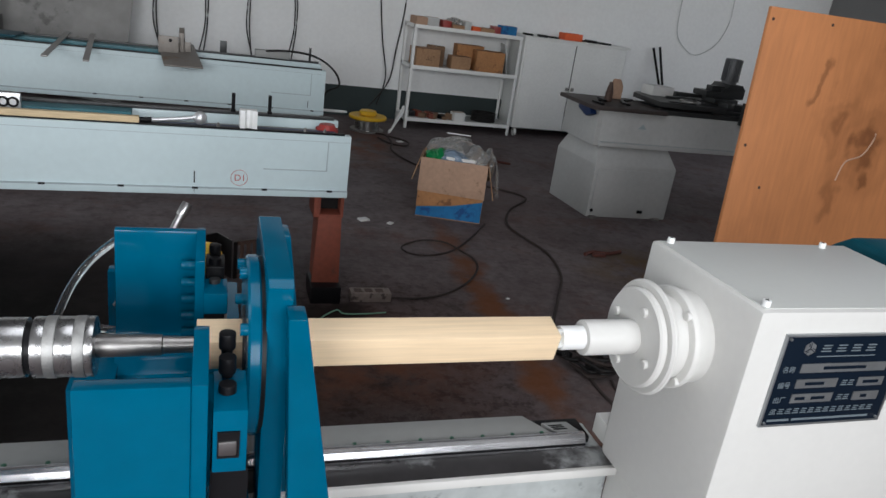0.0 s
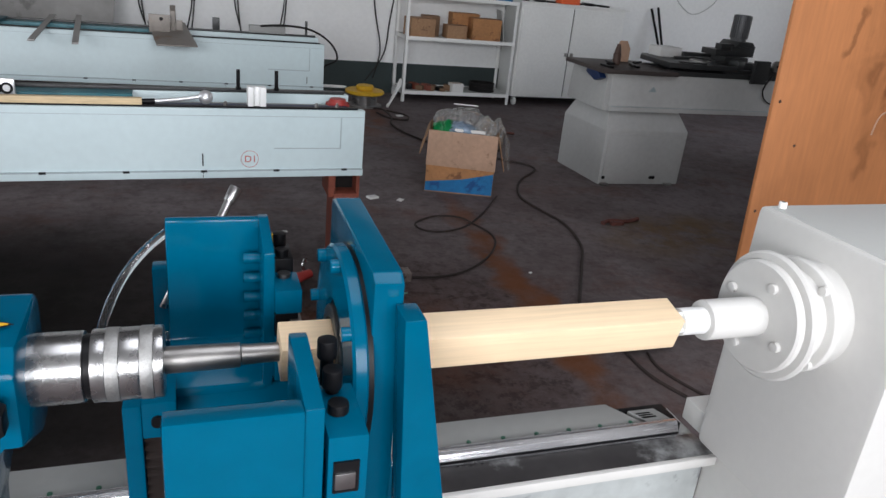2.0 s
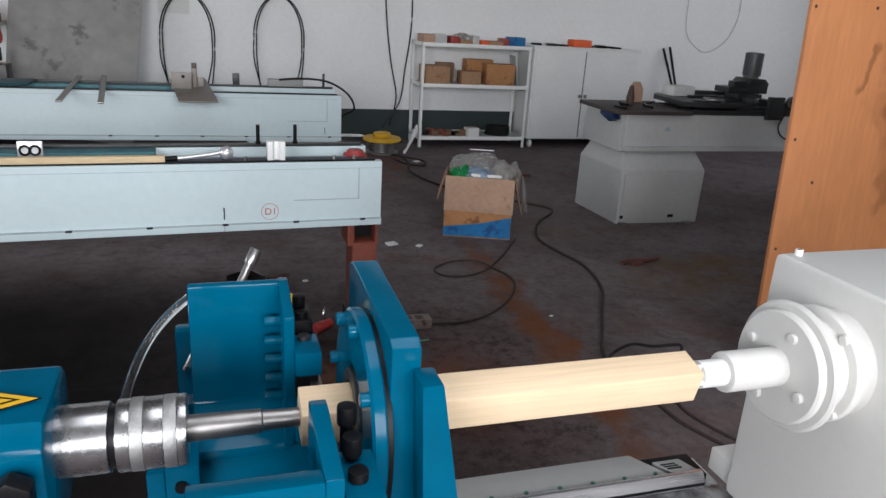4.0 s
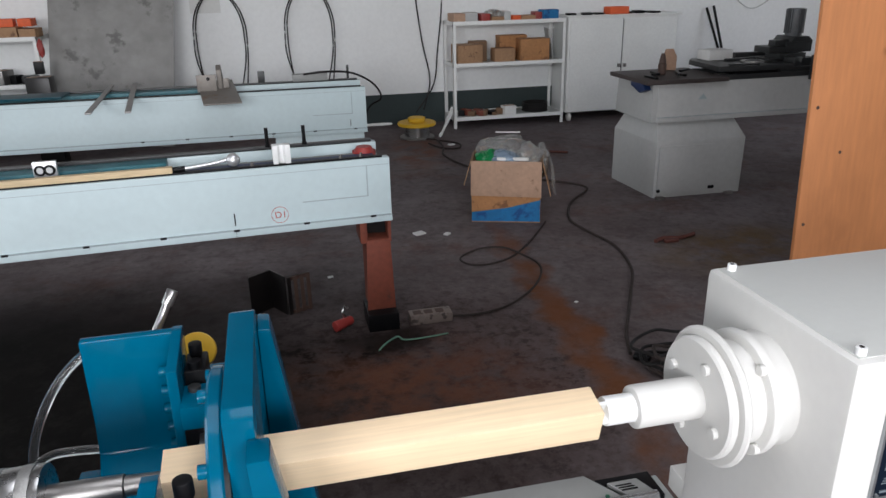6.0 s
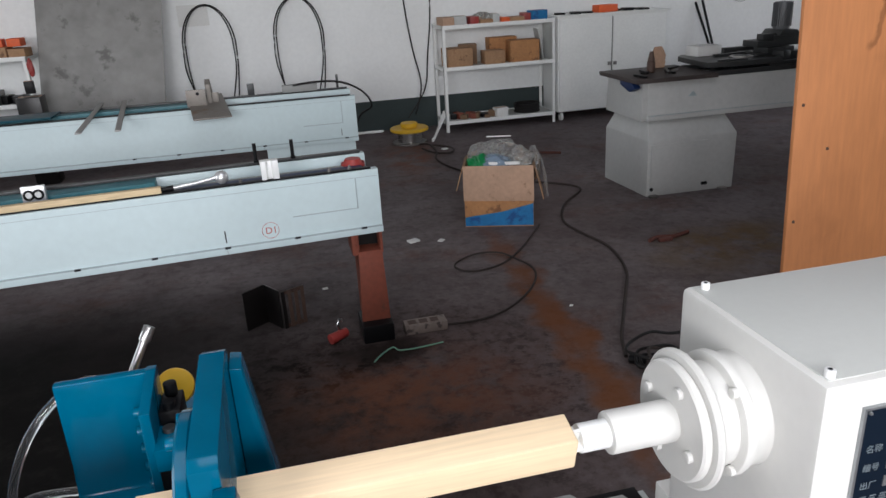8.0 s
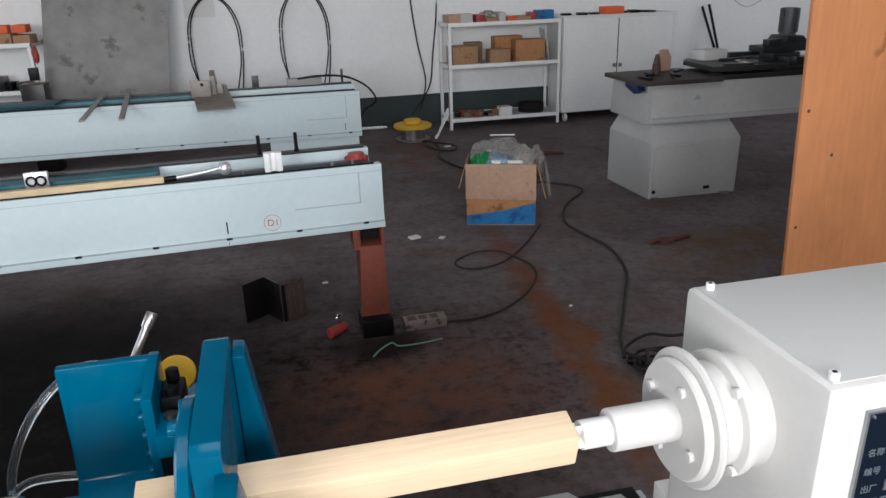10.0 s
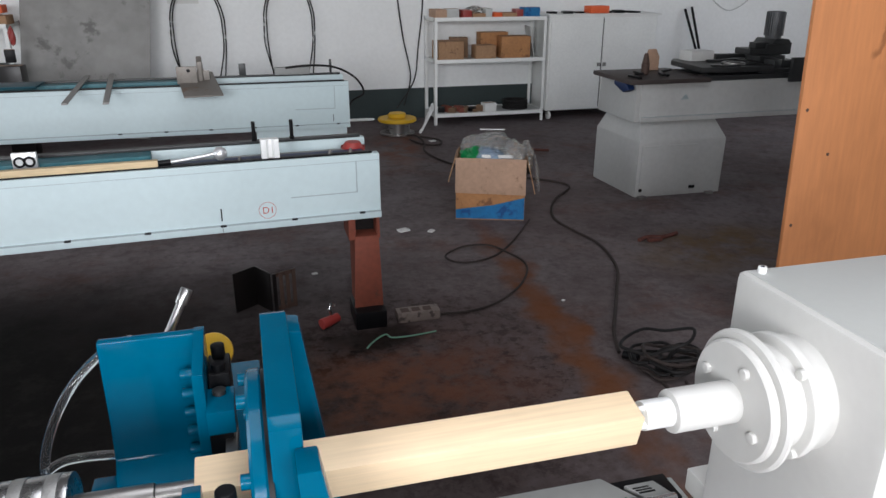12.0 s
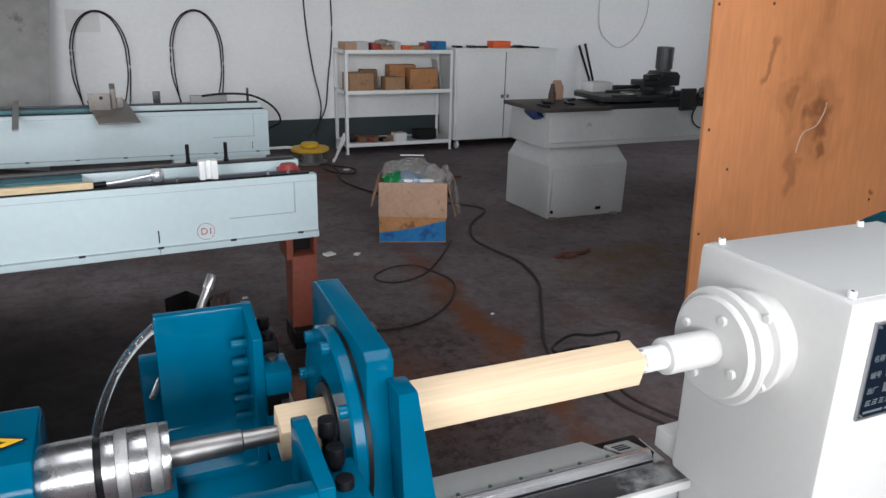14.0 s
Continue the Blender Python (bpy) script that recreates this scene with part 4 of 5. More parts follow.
solo("timber_lath", box(bmnew(), -2.3, -0.79, 2.415, 2.446, 0.842, 0.868, 0.002), PINE_OLD, "thin knotty pine lath lying along the bed", "timber")
lev = thing("ball_lever", (-0.66, 2.5, 0.842), "polished steel ball-ended lever lying on the bed", "lever")
bm = bmnew()
tube(bm, [(-0.8, 2.44, 0.85), (-0.72, 2.45, 0.853), (-0.62, 2.46, 0.862), (-0.56, 2.465, 0.872)], 0.0085, 12)
part("shaft", bm, ALU, lev)
bm = bmnew()
bmesh.ops.create_uvsphere(bm, u_segments=28, v_segments=16, radius=0.029)
bm.transform(Matrix.Translation((-0.545, 2.466, 0.868)))
part("ball", bm, ALU, lev)
part("black_socket", cyl(bmnew(), (-0.80, 2.44, 0.8505), (-0.742, 2.446, 0.852), 0.0115, seg=14), BLACK, lev)
vb = thing("vee_block", (-0.345, 2.46, 0.842), "bright aluminium grooved block on the bed rail", "metal block")
part("body", prism(bmnew(), [(-0.38, 2.42), (-0.358, 2.42), (-0.35, 2.434), (-0.335, 2.434), (-0.327, 2.42), (-0.305, 2.42), (-0.305, 2.47), (-0.38, 2.47)], "z", 0.842, 0.922, 0.002), CHALK, vb)
solo("plastic_dome", lathe_ring(bmnew(), 0, 0.03, 0.055, 0.002, 0, 0, 32, 0.02), RED_PLASTIC, "domed red plastic cap on the bed end", "cap")
bpy.data.objects["plastic_dome"].matrix_world = Matrix.Translation((0.045, 2.6, 0.792)) @ Matrix.Rotation(radians(-90), 4, 'Y') @ Matrix.Diagonal((1.9, 1, 1, 1))
for x in (-0.47, -0.09, 0.0):
    bm = bmnew()
    cyl(bm, (x, 2.43, 0.842), (x, 2.43, 0.852), 0.009, seg=6)
    cyl(bm, (x, 2.43, 0.85), (x, 2.43, 0.86), 0.005, seg=12)
    solo("loose_bolt", bm, DULL_STEEL, "small steel bolt standing on the rail", "bolt", "loose bolts")

# the near bed and all that lies on it stand a little askew
ASKEW = Matrix.Translation((0.123, 2.407, 0)) @ Matrix.Rotation(radians(3.4), 4, 'Z') @ Matrix.Translation((-0.123, -2.407, 0))
for ob in [o for o in scene.objects if o.parent is None and o.name.split(".")[0] in ("bearing_block", "timber_lath", "ball_lever", "vee_block", "plastic_dome", "loose_bolt")] + [near_bed]:
    ob.matrix_basis = ASKEW @ ob.matrix_basis

# ---- things on the far bed ----
br = thing("steel_bracket", (-0.8, 4.75, 0.842), "bare steel bracket with two uprights on the far bed", "bracket")
bm = bmnew()
box(bm, -0.125, 0.125, -0.325, 0.325, 0, 0.01, 0.002)
bm.transform(Matrix.Translation((-0.728, 4.675, 0.843)) @ Matrix.Rotation(radians(7.3), 4, 'Z') @ Matrix.Rotation(radians(6.5), 4, 'X'))
part("base", bm, BRACKET_STEEL, br)
part("upright", box(bmnew(), -0.87, -0.735, 4.69, 4.702, 0.848, 0.966, 0.003), BRACKET_STEEL, br)
part("upright", prism(bmnew(), [(4.735, 0.85), (4.735, 0.99), (4.775, 1.025), (4.83, 0.98), (4.95, 0.9), (4.95, 0.85)], "x", -0.735, -0.7, 0.003), BRACKET_STEEL, br)
part("upright", prism(bmnew(), [(4.76, 0.85), (4.76, 0.93), (4.9, 0.9), (4.9, 0.85)], "x", -0.7, -0.655, 0.003), BRACKET_STEEL, br)
part("hole", cyl(bmnew(), (-0.79, 4.6905, 0.938), (-0.79, 4.688, 0.938), 0.012, seg=16), BLACK, br)
for x, y, a, tilt in ((-1.502, 4.65, 0.6, 3.6), (-1.303, 4.65, 5.2, 4.4)):
    bm = bmnew()
    box(bm, -0.018, 0.018, -0.45, 0.45, 0, 0.01, 0.002)
    bm.transform(Matrix.Translation((x, y, 0.8425)) @ Matrix.Rotation(radians(a), 4, 'Z') @ Matrix.Rotation(radians(tilt), 4, 'X'))
    solo("flat_bar", bm, DULL_STEEL, "grey flat steel bar laid across the bed", "metal bar", "flat bars")
solo("teal_plate", box(bmnew(), -2.25, -1.75, 4.66, 4.92, 0.8585, 0.87, 0.002), DARK_TEAL, "dark teal painted plate lying on the bed", "metal plate")
sb = thing("switch_block", (-0.1, 4.9, 0.858), "grey metal block with a black cable on the far bed", "metal block")
part("body", box(bmnew(), -0.2, 0.06, 4.93, 5.0, 0.858, 0.91, 0.004), TRAY_GREY, sb)
bm = bmnew()
tube(bm, [(-0.12, 4.92, 0.91), (0.05, 4.9, 0.925), (0.25, 4.95, 0.9), (0.42, 5.05, 0.8), (0.5, 5.2, 0.66), (0.42, 5.4, 0.55), (0.33, 5.5, 0.3), (0.35, 5.7, 0.02)], 0.008, 8)
part("cable", bm, RUBBER, sb)
for x, h in ((-0.455, 0.085), (0.21, 0.1)):
    solo("steel_strip", box(bmnew(), x, x + (0.05 if x < 0 else 0.018), 4.975, 4.99, 0.858, 0.858 + h, 0.003), DARK_STEEL, "short upright steel strip on the bed rail", "metal strip", "steel strips")

bm = bmnew()
tube(bm, [(0.1, 5.06, 0.47), (0.3, 5.06, 0.475), (0.52, 5.08, 0.47), (0.56, 5.1, 0.46), (0.5, 5.14, 0.45), (0.1, 5.16, 0.45)], 0.006, 8)
part("guard_rail", bm, SHELF_WHITE, far_bed, "bent white tube")
# ---- carton of rubbish ----
CM = Matrix.Translation((0.885, 3.82, 0.0)) @ Matrix.Rotation(radians(-19), 4, 'Z')
box_c = thing("carton", (1.1, 3.9, 0.0), "open brown carton with a blue printed band, full of plastic waste", "box")


def cpart(name, bm, material, label=""):
    bm.transform(CM)
    return part(name, bm, material, box_c, label)


bm = bmnew()
for a in ((0, 0.465, 0, 0.006), (0, 0.465, 0.354, 0.36), (0, 0.006, 0.006, 0.354), (0.459, 0.465, 0.006, 0.354)):
    box(bm, a[0], a[1], a[2], a[3], 0.0, 0.42, 0.001)
box(bm, 0.006, 0.459, 0.006, 0.354, 0.0, 0.006)
cpart("body", bm, CARD)
bm = bmnew()
prism(bm, [(-0.004, 0.19), (0.469, 0.18), (0.466, 0.425), (-0.002, 0.43)], "y", -0.012, -0.006, 0.001)
cpart("front_flap", bm, CARD_LIGHT, "paler folded-down flap")
cpart("brown_band", prism(bmnew(), [(0.002, 0.075), (0.25, 0.11), (0.463, 0.165), (0.463, 0.18), (0.002, 0.188)], "y", -0.004, -0.0005), CARD_ORANGE, "orange-brown printed band")
cpart("blue_band", prism(bmnew(), [(0.002, 0.008), (0.463, 0.008), (0.463, 0.16), (0.25, 0.105), (0.002, 0.07)], "y", -0.003, -0.0005), BLUE_PRINT, "blue printed band")
bm = bmnew()
prism(bm, [(0.468, 0.42), (0.53, 0.18), (0.536, 0.18), (0.474, 0.42)], "y", 0.02, 0.33, 0.001)
cpart("side_flap", bm, CARD, "drooping side flap")
bm = bmnew()
prism(bm, [(-0.002, 0.42), (-0.05, 0.25), (-0.056, 0.25), (-0.008, 0.42)], "y", 0.03, 0.3, 0.001)
cpart("side_flap", bm, CARD)


def crumple(bm, loc, size, seed, amount=0.35):
    """A loosely crushed lump of thin plastic, with broad bulges and sharp creases."""
    r = bmesh.ops.create_icosphere(bm, subdivisions=4, radius=1.0)
    off = Vector((seed * 3.7, seed * 1.3, seed * 5.1))
    for v in r["verts"]:
        bulge = noise.noise(v.co * 1.4 + off)
        crease = 1 - 2 * abs(noise.noise(v.co * 2.6 + off * 1.7))
        k = 1 + amount * bulge + 0.16 * crease + 0.05 * noise.noise(v.co * 8 + off)
        v.co = Vector((v.co.x * size[0], v.co.y * size[1], v.co.z * size[2])) * k + Vector(loc)
    return bm


def draped_sheet(seed):
    """A thin plastic sheet that hangs in folds over the carton's edge."""
    bm = bmnew()
    nu, nv = 14, 16
    rows = []
    for i in range(nu + 1):
        row = []
        for j in range(nv + 1):
            u, v = i / nu, j / nv
            fold = 0.016 * math.sin(u * 13 + seed) * v + 0.014 * noise.noise(Vector((u * 4, v * 3, seed)))
            x = 0.44 + 0.085 * math.sin(min(1.0, v * 2.2) * math.pi / 2) + 0.03 * v + fold
            z = 0.47 - 0.02 * v - 0.3 * max(0.0, v - 0.15) ** 1.1 + 0.012 * noise.noise(Vector((u * 5, v * 4, seed + 9)))
            row.append(bm.verts.new((x, 0.01 + 0.3 * u, z)))
        rows.append(row)
    for i in range(nu):
        for j in range(nv):
            bm.faces.new((rows[i][j], rows[i + 1][j], rows[i + 1][j + 1], rows[i][j + 1]))
    return bm


for k, (x, y, z, sx, sy, sz, material, label, nm) in enumerate((
        (0.11, 0.12, 0.44, 0.075, 0.08, 0.06, GREEN_PLASTIC, "green crushed plastic bottle", "plastic_bottle"),
        (0.25, 0.22, 0.49, 0.12, 0.11, 0.085, CLEAR_BAG, "crumpled clear plastic bag", "plastic_bag"),
        (0.385, 0.1, 0.485, 0.068, 0.07, 0.066, CLEAR_BAG, "crumpled clear plastic bag", "plastic_bag"),
        (0.22, 0.08, 0.45, 0.095, 0.06, 0.055, BLUE_BAG, "crumpled pale blue plastic bag", "plastic_bag"),
        (0.47, 0.2, 0.41, 0.05, 0.09, 0.1, CLEAR_BAG, "crumpled clear plastic bag", "plastic_bag"),
        (0.13, 0.26, 0.47, 0.1, 0.08, 0.075, CLEAR_BAG, "crumpled clear plastic bag", "plastic_bag"))):
    bm = crumple(bmnew(), (x, y, z - 0.03), (sx, sy, sz), k + 1)
    bm.transform(CM)
    solo(nm, bm, material, label, "plastic waste", "waste in the carton")
bm = draped_sheet(2.0)
bm.transform(CM)
solo("plastic_sheet", bm, CLEAR_SHEET, "clear plastic sheet hanging over the carton side", "plastic waste", "waste in the carton")
bm = bmnew()
box(bm, 0.17, 0.38, 0.02, 0.032, 0.425, 0.445, 0.001)
bm.transform(CM)
solo("paper_strip", bm, PAPER, "white paper strip lying on the carton edge", "paper")
bm = bmnew()
box(bm, 0.15, 0.32, 0.3, 0.31, 0.555, 0.562, 0.001)
bm.transform(CM)
solo("white_stick", bm, PAPER, "thin white stick poking out of the waste", "stick")

# ---- steel shelving ----


def shelving(x0, x1, y0, y1, label):
    s = thing("shelving", ((x0 + x1) / 2, (y0 + y1) / 2, 0.0), label, "shelf", "steel shelves")
    for x in (x0, x1 - 0.034):
        for y in (y0, y1 - 0.034):
            bm = bmnew()
            box(bm, x, x + 0.034, y, y + 0.004, 0, 1.125, 0.0008)
            xx = x if x == x0 else x + 0.03
            box(bm, xx, xx + 0.004, y, y + 0.034, 0, 1.125, 0.0008)
            part("post", bm, SHELF_WHITE, s)
    for z in (0.095, 0.67, 1.1):
        bm = bmnew()
        box(bm, x0 + 0.004, x1 - 0.004, y0 - 0.002, y0 + 0.003, z - 0.012, z + 0.028, 0.001)
        box(bm, x0 + 0.004, x1 - 0.004, y1 - 0.003, y1 + 0.002, z - 0.012, z + 0.028, 0.001)
        box(bm, x0, x0 + 0.004, y0, y1, z - 0.012, z + 0.028)
        box(bm, x1 - 0.004, x1, y0, y1, z - 0.012, z + 0.028)
        part("shelf_frame", bm, SHELF_WHITE, s)
        part("shelf_board", box(bmnew(), x0 + 0.006, x1 - 0.006, y0 + 0.005, y1 - 0.005, z, z + 0.018, 0.001), GREY_PAINT if z < 1 else SHELF_WHITE, s)
    return s


shelving(1.545, 2.815, 6.955, 7.4, "white painted angle-steel shelving loaded with boxes")
shelving(-3.75, -2.46, 6.955, 7.4, "white painted angle-steel shelving with small parts boxes")


def small_box(x0, x1, y0, y1, z0, z1, material, label, turn=0, category="box", name="cardboard_box", group="boxes on the shelves"):
    b = thing(name, ((x0 + x1) / 2, (y0 + y1) / 2, z0), label, category, group)
    bm = bmnew()
    box(bm, x0, x1, y0, y1, z0, z1, min(0.006, (z1 - z0) * 0.06))
    c = Vector(((x0 + x1) / 2, (y0 + y1) / 2, 0))
    rot = Matrix.Translation(c) @ Matrix.Rotation(radians(turn), 4, 'Z') @ Matrix.Translation(-c)
    bm.transform(rot)
    body = part("body", bm, material, b)
    if z1 - z0 > 0.08:
        bm = bmnew()
        yc = (y0 + y1) / 2
        box(bm, x0 + 0.002, x1 - 0.002, yc - 0.02, yc + 0.02, z1 - 0.001, z1 + 0.0012)
        bm.transform(rot)
        part("tape", bm, CARD_LIGHT, b)
    return b


T0, T1, T2 = 0.1135, 0.6885, 1.1185
small_box(1.60, 1.88, 7.0, 7.25, T1, 0.88, CARD, "brown cardboard box with flaps up on the middle shelf", 4)
small_box(1.80, 2.00, 7.18, 7.36, T1, 0.90, CARD_DARK, "dark brown carton behind others on the shelf", -12)
small_box(2.03, 2.26, 7.03, 7.2, T1, 0.83, CARD, "low brown cardboard box on the middle shelf", 2)
small_box(2.14, 2.46, 7.21, 7.37, T1, 0.95, CARD_ORANGE, "orange-brown carton at the back of the shelf", 1)
small_box(2.32, 2.65, 7.0, 7.2, T1, 0.92, CARD_ORANGE, "orange-brown printed carton on the middle shelf", -3)
bm = bmnew()
box(bm, -0.15, 0.15, -0.005, 0.005, 0, 0.33, 0.001)
bm.transform(Matrix.Translation((2.735, 7.18, T1)) @ Matrix.Rotation(radians(80), 4, 'Z') @ Matrix.Rotation(radians(-10), 4, 'X'))
solo("steel_offcut", bm, GREY_PAINT, "thin grey sheet leaning at the shelf end", "metal sheet")
rs = random.Random(5)
x = 1.57
while x < 2.72:
    w = rs.uniform(0.07, 0.16)
    m_ = rs.choice([ORANGE, ORANGE, PAPER, CARD, RED_PLASTIC, CARD_LIGHT, GREY_PAINT])
    col = {ORANGE: "orange", PAPER: "white", CARD: "brown", RED_PLASTIC: "red", CARD_LIGHT: "tan", GREY_PAINT: "grey"}[m_]
    small_box(x, x + w, 6.98 + rs.uniform(0, 0.1), 7.2 + rs.uniform(0, 0.1), T2, T2 + rs.uniform(0.035, 0.095), m_, f"small {col} parts box on the top shelf", rs.uniform(-8, 8), name="parts_box")
    x += w + rs.uniform(0.005, 0.03)
small_box(2.56, 2.74, 7.0, 7.15, T2, T2 + 0.1, BLUE_PRINT, "small blue parts box on the top shelf", 5, name="parts_box")
solo("plastic_bag", crumple(bmnew(), (2.05, 7.2, T2 + 0.05), (0.1, 0.08, 0.06), 11), CLEAR_BAG, "crumpled clear plastic bag on the top shelf", "plastic waste")
for k in range(9):
    xx = 1.64 + 0.055 * k + rs.uniform(-0.01, 0.01)
    small_box(xx, xx + rs.uniform(0.04, 0.08), 7.0 + rs.uniform(0, 0.1), 7.13 + rs.uniform(0, 0.1), T0, T0 + rs.uniform(0.03, 0.07), rs.choice([RUST_RED, ORANGE, BLACK, CARD_DARK]),
              "small rusty part lying on the bottom shelf", rs.uniform(-40, 40), "metal part", "metal_part", "loose parts")
small_box(2.13, 2.27, 7.0, 7.12, T0, T0 + 0.095, PAPER, "small white carton on the bottom shelf", 8)
wc = thing("wire_coil", (2.55, 7.15, T0), "dark coil of wire lying on the bottom shelf", "wire coil")
for k in range(5):
    bm = bmnew()
    tube(bm, [(2.55 + (0.14 - 0.008 * (k % 2)) * math.cos(radians(30 * i)), 7.16 + 0.13 * math.sin(radians(30 * i)), T0 + 0.012 + 0.02 * k) for i in range(12)], 0.011, 6, 4, True)
    part("turn", bm, RUBBER, wc)
x = -3.7
while x < -2.6:
    w = rs.uniform(0.1, 0.2)
    m_ = rs.choice([ORANGE, PAPER, CARD, ORANGE])
    col = {ORANGE: "orange", PAPER: "white", CARD: "brown"}[m_]
    small_box(x, x + w, 6.98, 7.2, T2, T2 + rs.uniform(0.07, 0.1), m_, f"small {col} parts box on the top shelf", rs.uniform(-4, 4), name="parts_box")
    if rs.random() < 0.7:
        small_box(x, x + w * 0.8, 7.0, 7.18, T2 + 0.1, T2 + 0.17, ORANGE, "orange parts box stacked on another", rs.uniform(-9, 9), name="parts_box")
    x += w + 0.012
for k in range(8):
    xx = -3.3 + 0.1 * k
    small_box(xx, xx + rs.uniform(0.05, 0.12), 7.0 + rs.uniform(0, 0.1), 7.2, T1, T1 + rs.uniform(0.05, 0.16), rs.choice([BLACK, BLACK, RUST_RED, DULL_STEEL]),
              "dark metal part lying on the shelf", rs.uniform(-40, 40), "metal part", "metal_part", "loose parts")
small_box(-2.5, -2.3, 6.5, 6.7, 0.0, 0.8, BLACK_STEEL, "dark oily machine stand beside the shelf", 0, "machine stand", "machine_stand", "")

solo("red_bag", crumple(bmnew(), (-2.43, 6.945, 1.02), (0.025, 0.02, 0.08), 21), RED_PLASTIC, "crumpled red plastic bag hanging on the shelf post", "bag")
small_box(-2.44, -2.36, 6.62, 6.7, 0.82, 0.93, BLACK, "black motor on the machine stand", 10, "motor", "motor", "")

# ---- two-door cabinet ----
cab = thing("cabinet", (3.5, 7.18, 0.0), "white painted two-door steel cabinet on castors", "cabinet")
part("body", box(bmnew(), 2.85, 4.16, 6.975, 7.42, 0.1, 1.12, 0.003), SHELF_WHITE, cab)
part("top", box(bmnew(), 2.835, 4.2, 6.95, 7.43, 1.12, 1.142, 0.003), SHELF_WHITE, cab)
for x0, x1, hx in ((2.868, 3.488, 3.46), (3.502, 4.14, 3.53)):
    dr = part("door", box(bmnew(), x0, x1, 6.957, 6.9745, 0.125, 1.1, 0.003), SHELF_WHITE, cab)
    part("latch", box(bmnew(), hx - 0.018, hx + 0.018, 6.94, 6.957, 0.58, 0.62, 0.004), DULL_STEEL, dr)
part("door_gap", box(bmnew(), 3.489, 3.501, 6.968, 6.9745, 0.125, 1.1), BLACK, cab)
for x in (2.9, 4.1):
    for y in (7.0, 7.38):
        w_ = part("castor", cyl(bmnew(), (x - 0.015, y, 0.045), (x + 0.015, y, 0.045), 0.045, seg=24, bev=0.004), PAPER, cab)
        part("fork", box(bmnew(), x - 0.02, x + 0.02, y - 0.012, y + 0.012, 0.06, 0.101, 0.002), DULL_STEEL, w_)
small_box(3.38, 3.62, 7.1, 7.25, 1.142, 1.22, ORANGE, "orange box lying on top of the cabinet", 6, name="parts_box")
for k in range(7):
    xx = 2.92 + 0.16 * k
    small_box(xx, xx + rs.uniform(0.08, 0.16), 7.05 + rs.uniform(0, 0.1), 7.25, 1.142, 1.142 + rs.uniform(0.012, 0.03), BLACK, "flat dark metal part on the cabinet top", rs.uniform(-20, 20), "metal part", "metal_part", "loose parts")

# ---- grey machine on its pedestal ----
mach = thing("grey_machine", (2.7, 4.25, 0.0), "grey painted machine with a long bed on a pedestal", "machine")
bm = bmnew()
vs = []
for x, y, z in ((2.315, 3.955, 0), (3.025, 3.94, 0), (3.04, 4.585, 0), (2.285, 4.585, 0), (2.315, 3.955, 0.42), (3.03, 3.94, 0.42), (3.04, 4.585, 0.42), (2.285, 4.585, 0.42),
                (2.34, 4.02, 0.562), (2.96, 4.02, 0.562), (2.96, 4.52, 0.562), (2.34, 4.52, 0.562)):
    vs.append(bm.verts.new((x, y, z)))
for f in ((0, 3, 2, 1), (8, 9, 10, 11)):
    bm.faces.new([vs[i] for i in f])
for lo in (0, 4):
    for k in range(4):
        k2 = (k + 1) % 4
        bm.faces.new((vs[lo + k], vs[lo + k2], vs[lo + 4 + k2], vs[lo + 4 + k]))
bmesh.ops.recalc_face_normals(bm, faces=bm.faces)
_bevel(bm, vs, 0.008)
ped = part("pedestal", bm, GREY_PAINT, mach)
part("access_plate", box(bmnew(), 2.335, 2.8, 3.936, 3.95, 0.035, 0.39, 0.002), GREY_PAINT, ped)
for x in (2.36, 2.93):
    for y in (3.9, 4.56):
        part("levelling_foot", cyl(bmnew(), (x, y + 0.03, 0.0), (x, y + 0.03, 0.014), 0.035, seg=18), DULL_STEEL, ped)
for x in (2.345, 2.765, 2.79):
    part("plug", cyl(bmnew(), (x, 3.937, 0.06), (x, 3.932, 0.06), 0.014, seg=18), BLACK, ped)
part("bed", prism(bmnew(), [(3.985, 0.562), (3.965, 0.562), (3.965, 0.592), (3.985, 0.6), (3.985, 0.835), (4.52, 0.835), (4.52, 0.562)], "x", 2.31, 5.6, 0.003), GREY_PAINT, mach)
part("bed_seam", box(bmnew(), 2.32, 5.6, 3.9642, 3.97, 0.596, 0.599), PANEL_LINE, mach)
part("left_end", prism(bmnew(), [(3.99, 0.56), (3.99, 0.84), (4.53, 0.84), (4.56, 0.56)], "x", 2.27, 2.312, 0.003), GREY_PAINT, mach)
part("pedestal", box(bmnew(), 4.7, 5.4, 3.955, 4.585, 0.0, 0.565, 0.01), GREY_PAINT, mach)
part("table_plate", box(bmnew(), 2.19, 2.83, 3.93, 4.53, 0.838, 0.868, 0.004), TABLE_RUST, mach, "dark steel table plate")
part("cross_slide", prism(bmnew(), [(2.80, 4.03), (3.02, 3.985), (3.40, 4.0), (3.42, 4.42), (2.92, 4.6), (2.84, 4.5)], "z", 0.892, 0.93, 0.004), DARK_STEEL, mach, "dark steel cross slide plate")
for y0, y1 in ((4.0, 4.06), (4.36, 4.43)):
    part("slide_way", box(bmnew(), 2.83, 4.3, y0, y1, 0.8352, 0.872, 0.003), DARK_STEEL, mach)
part("slide_base", box(bmnew(), 2.95, 3.3, 4.05, 4.4, 0.862, 0.894, 0.003), BLACK, mach)
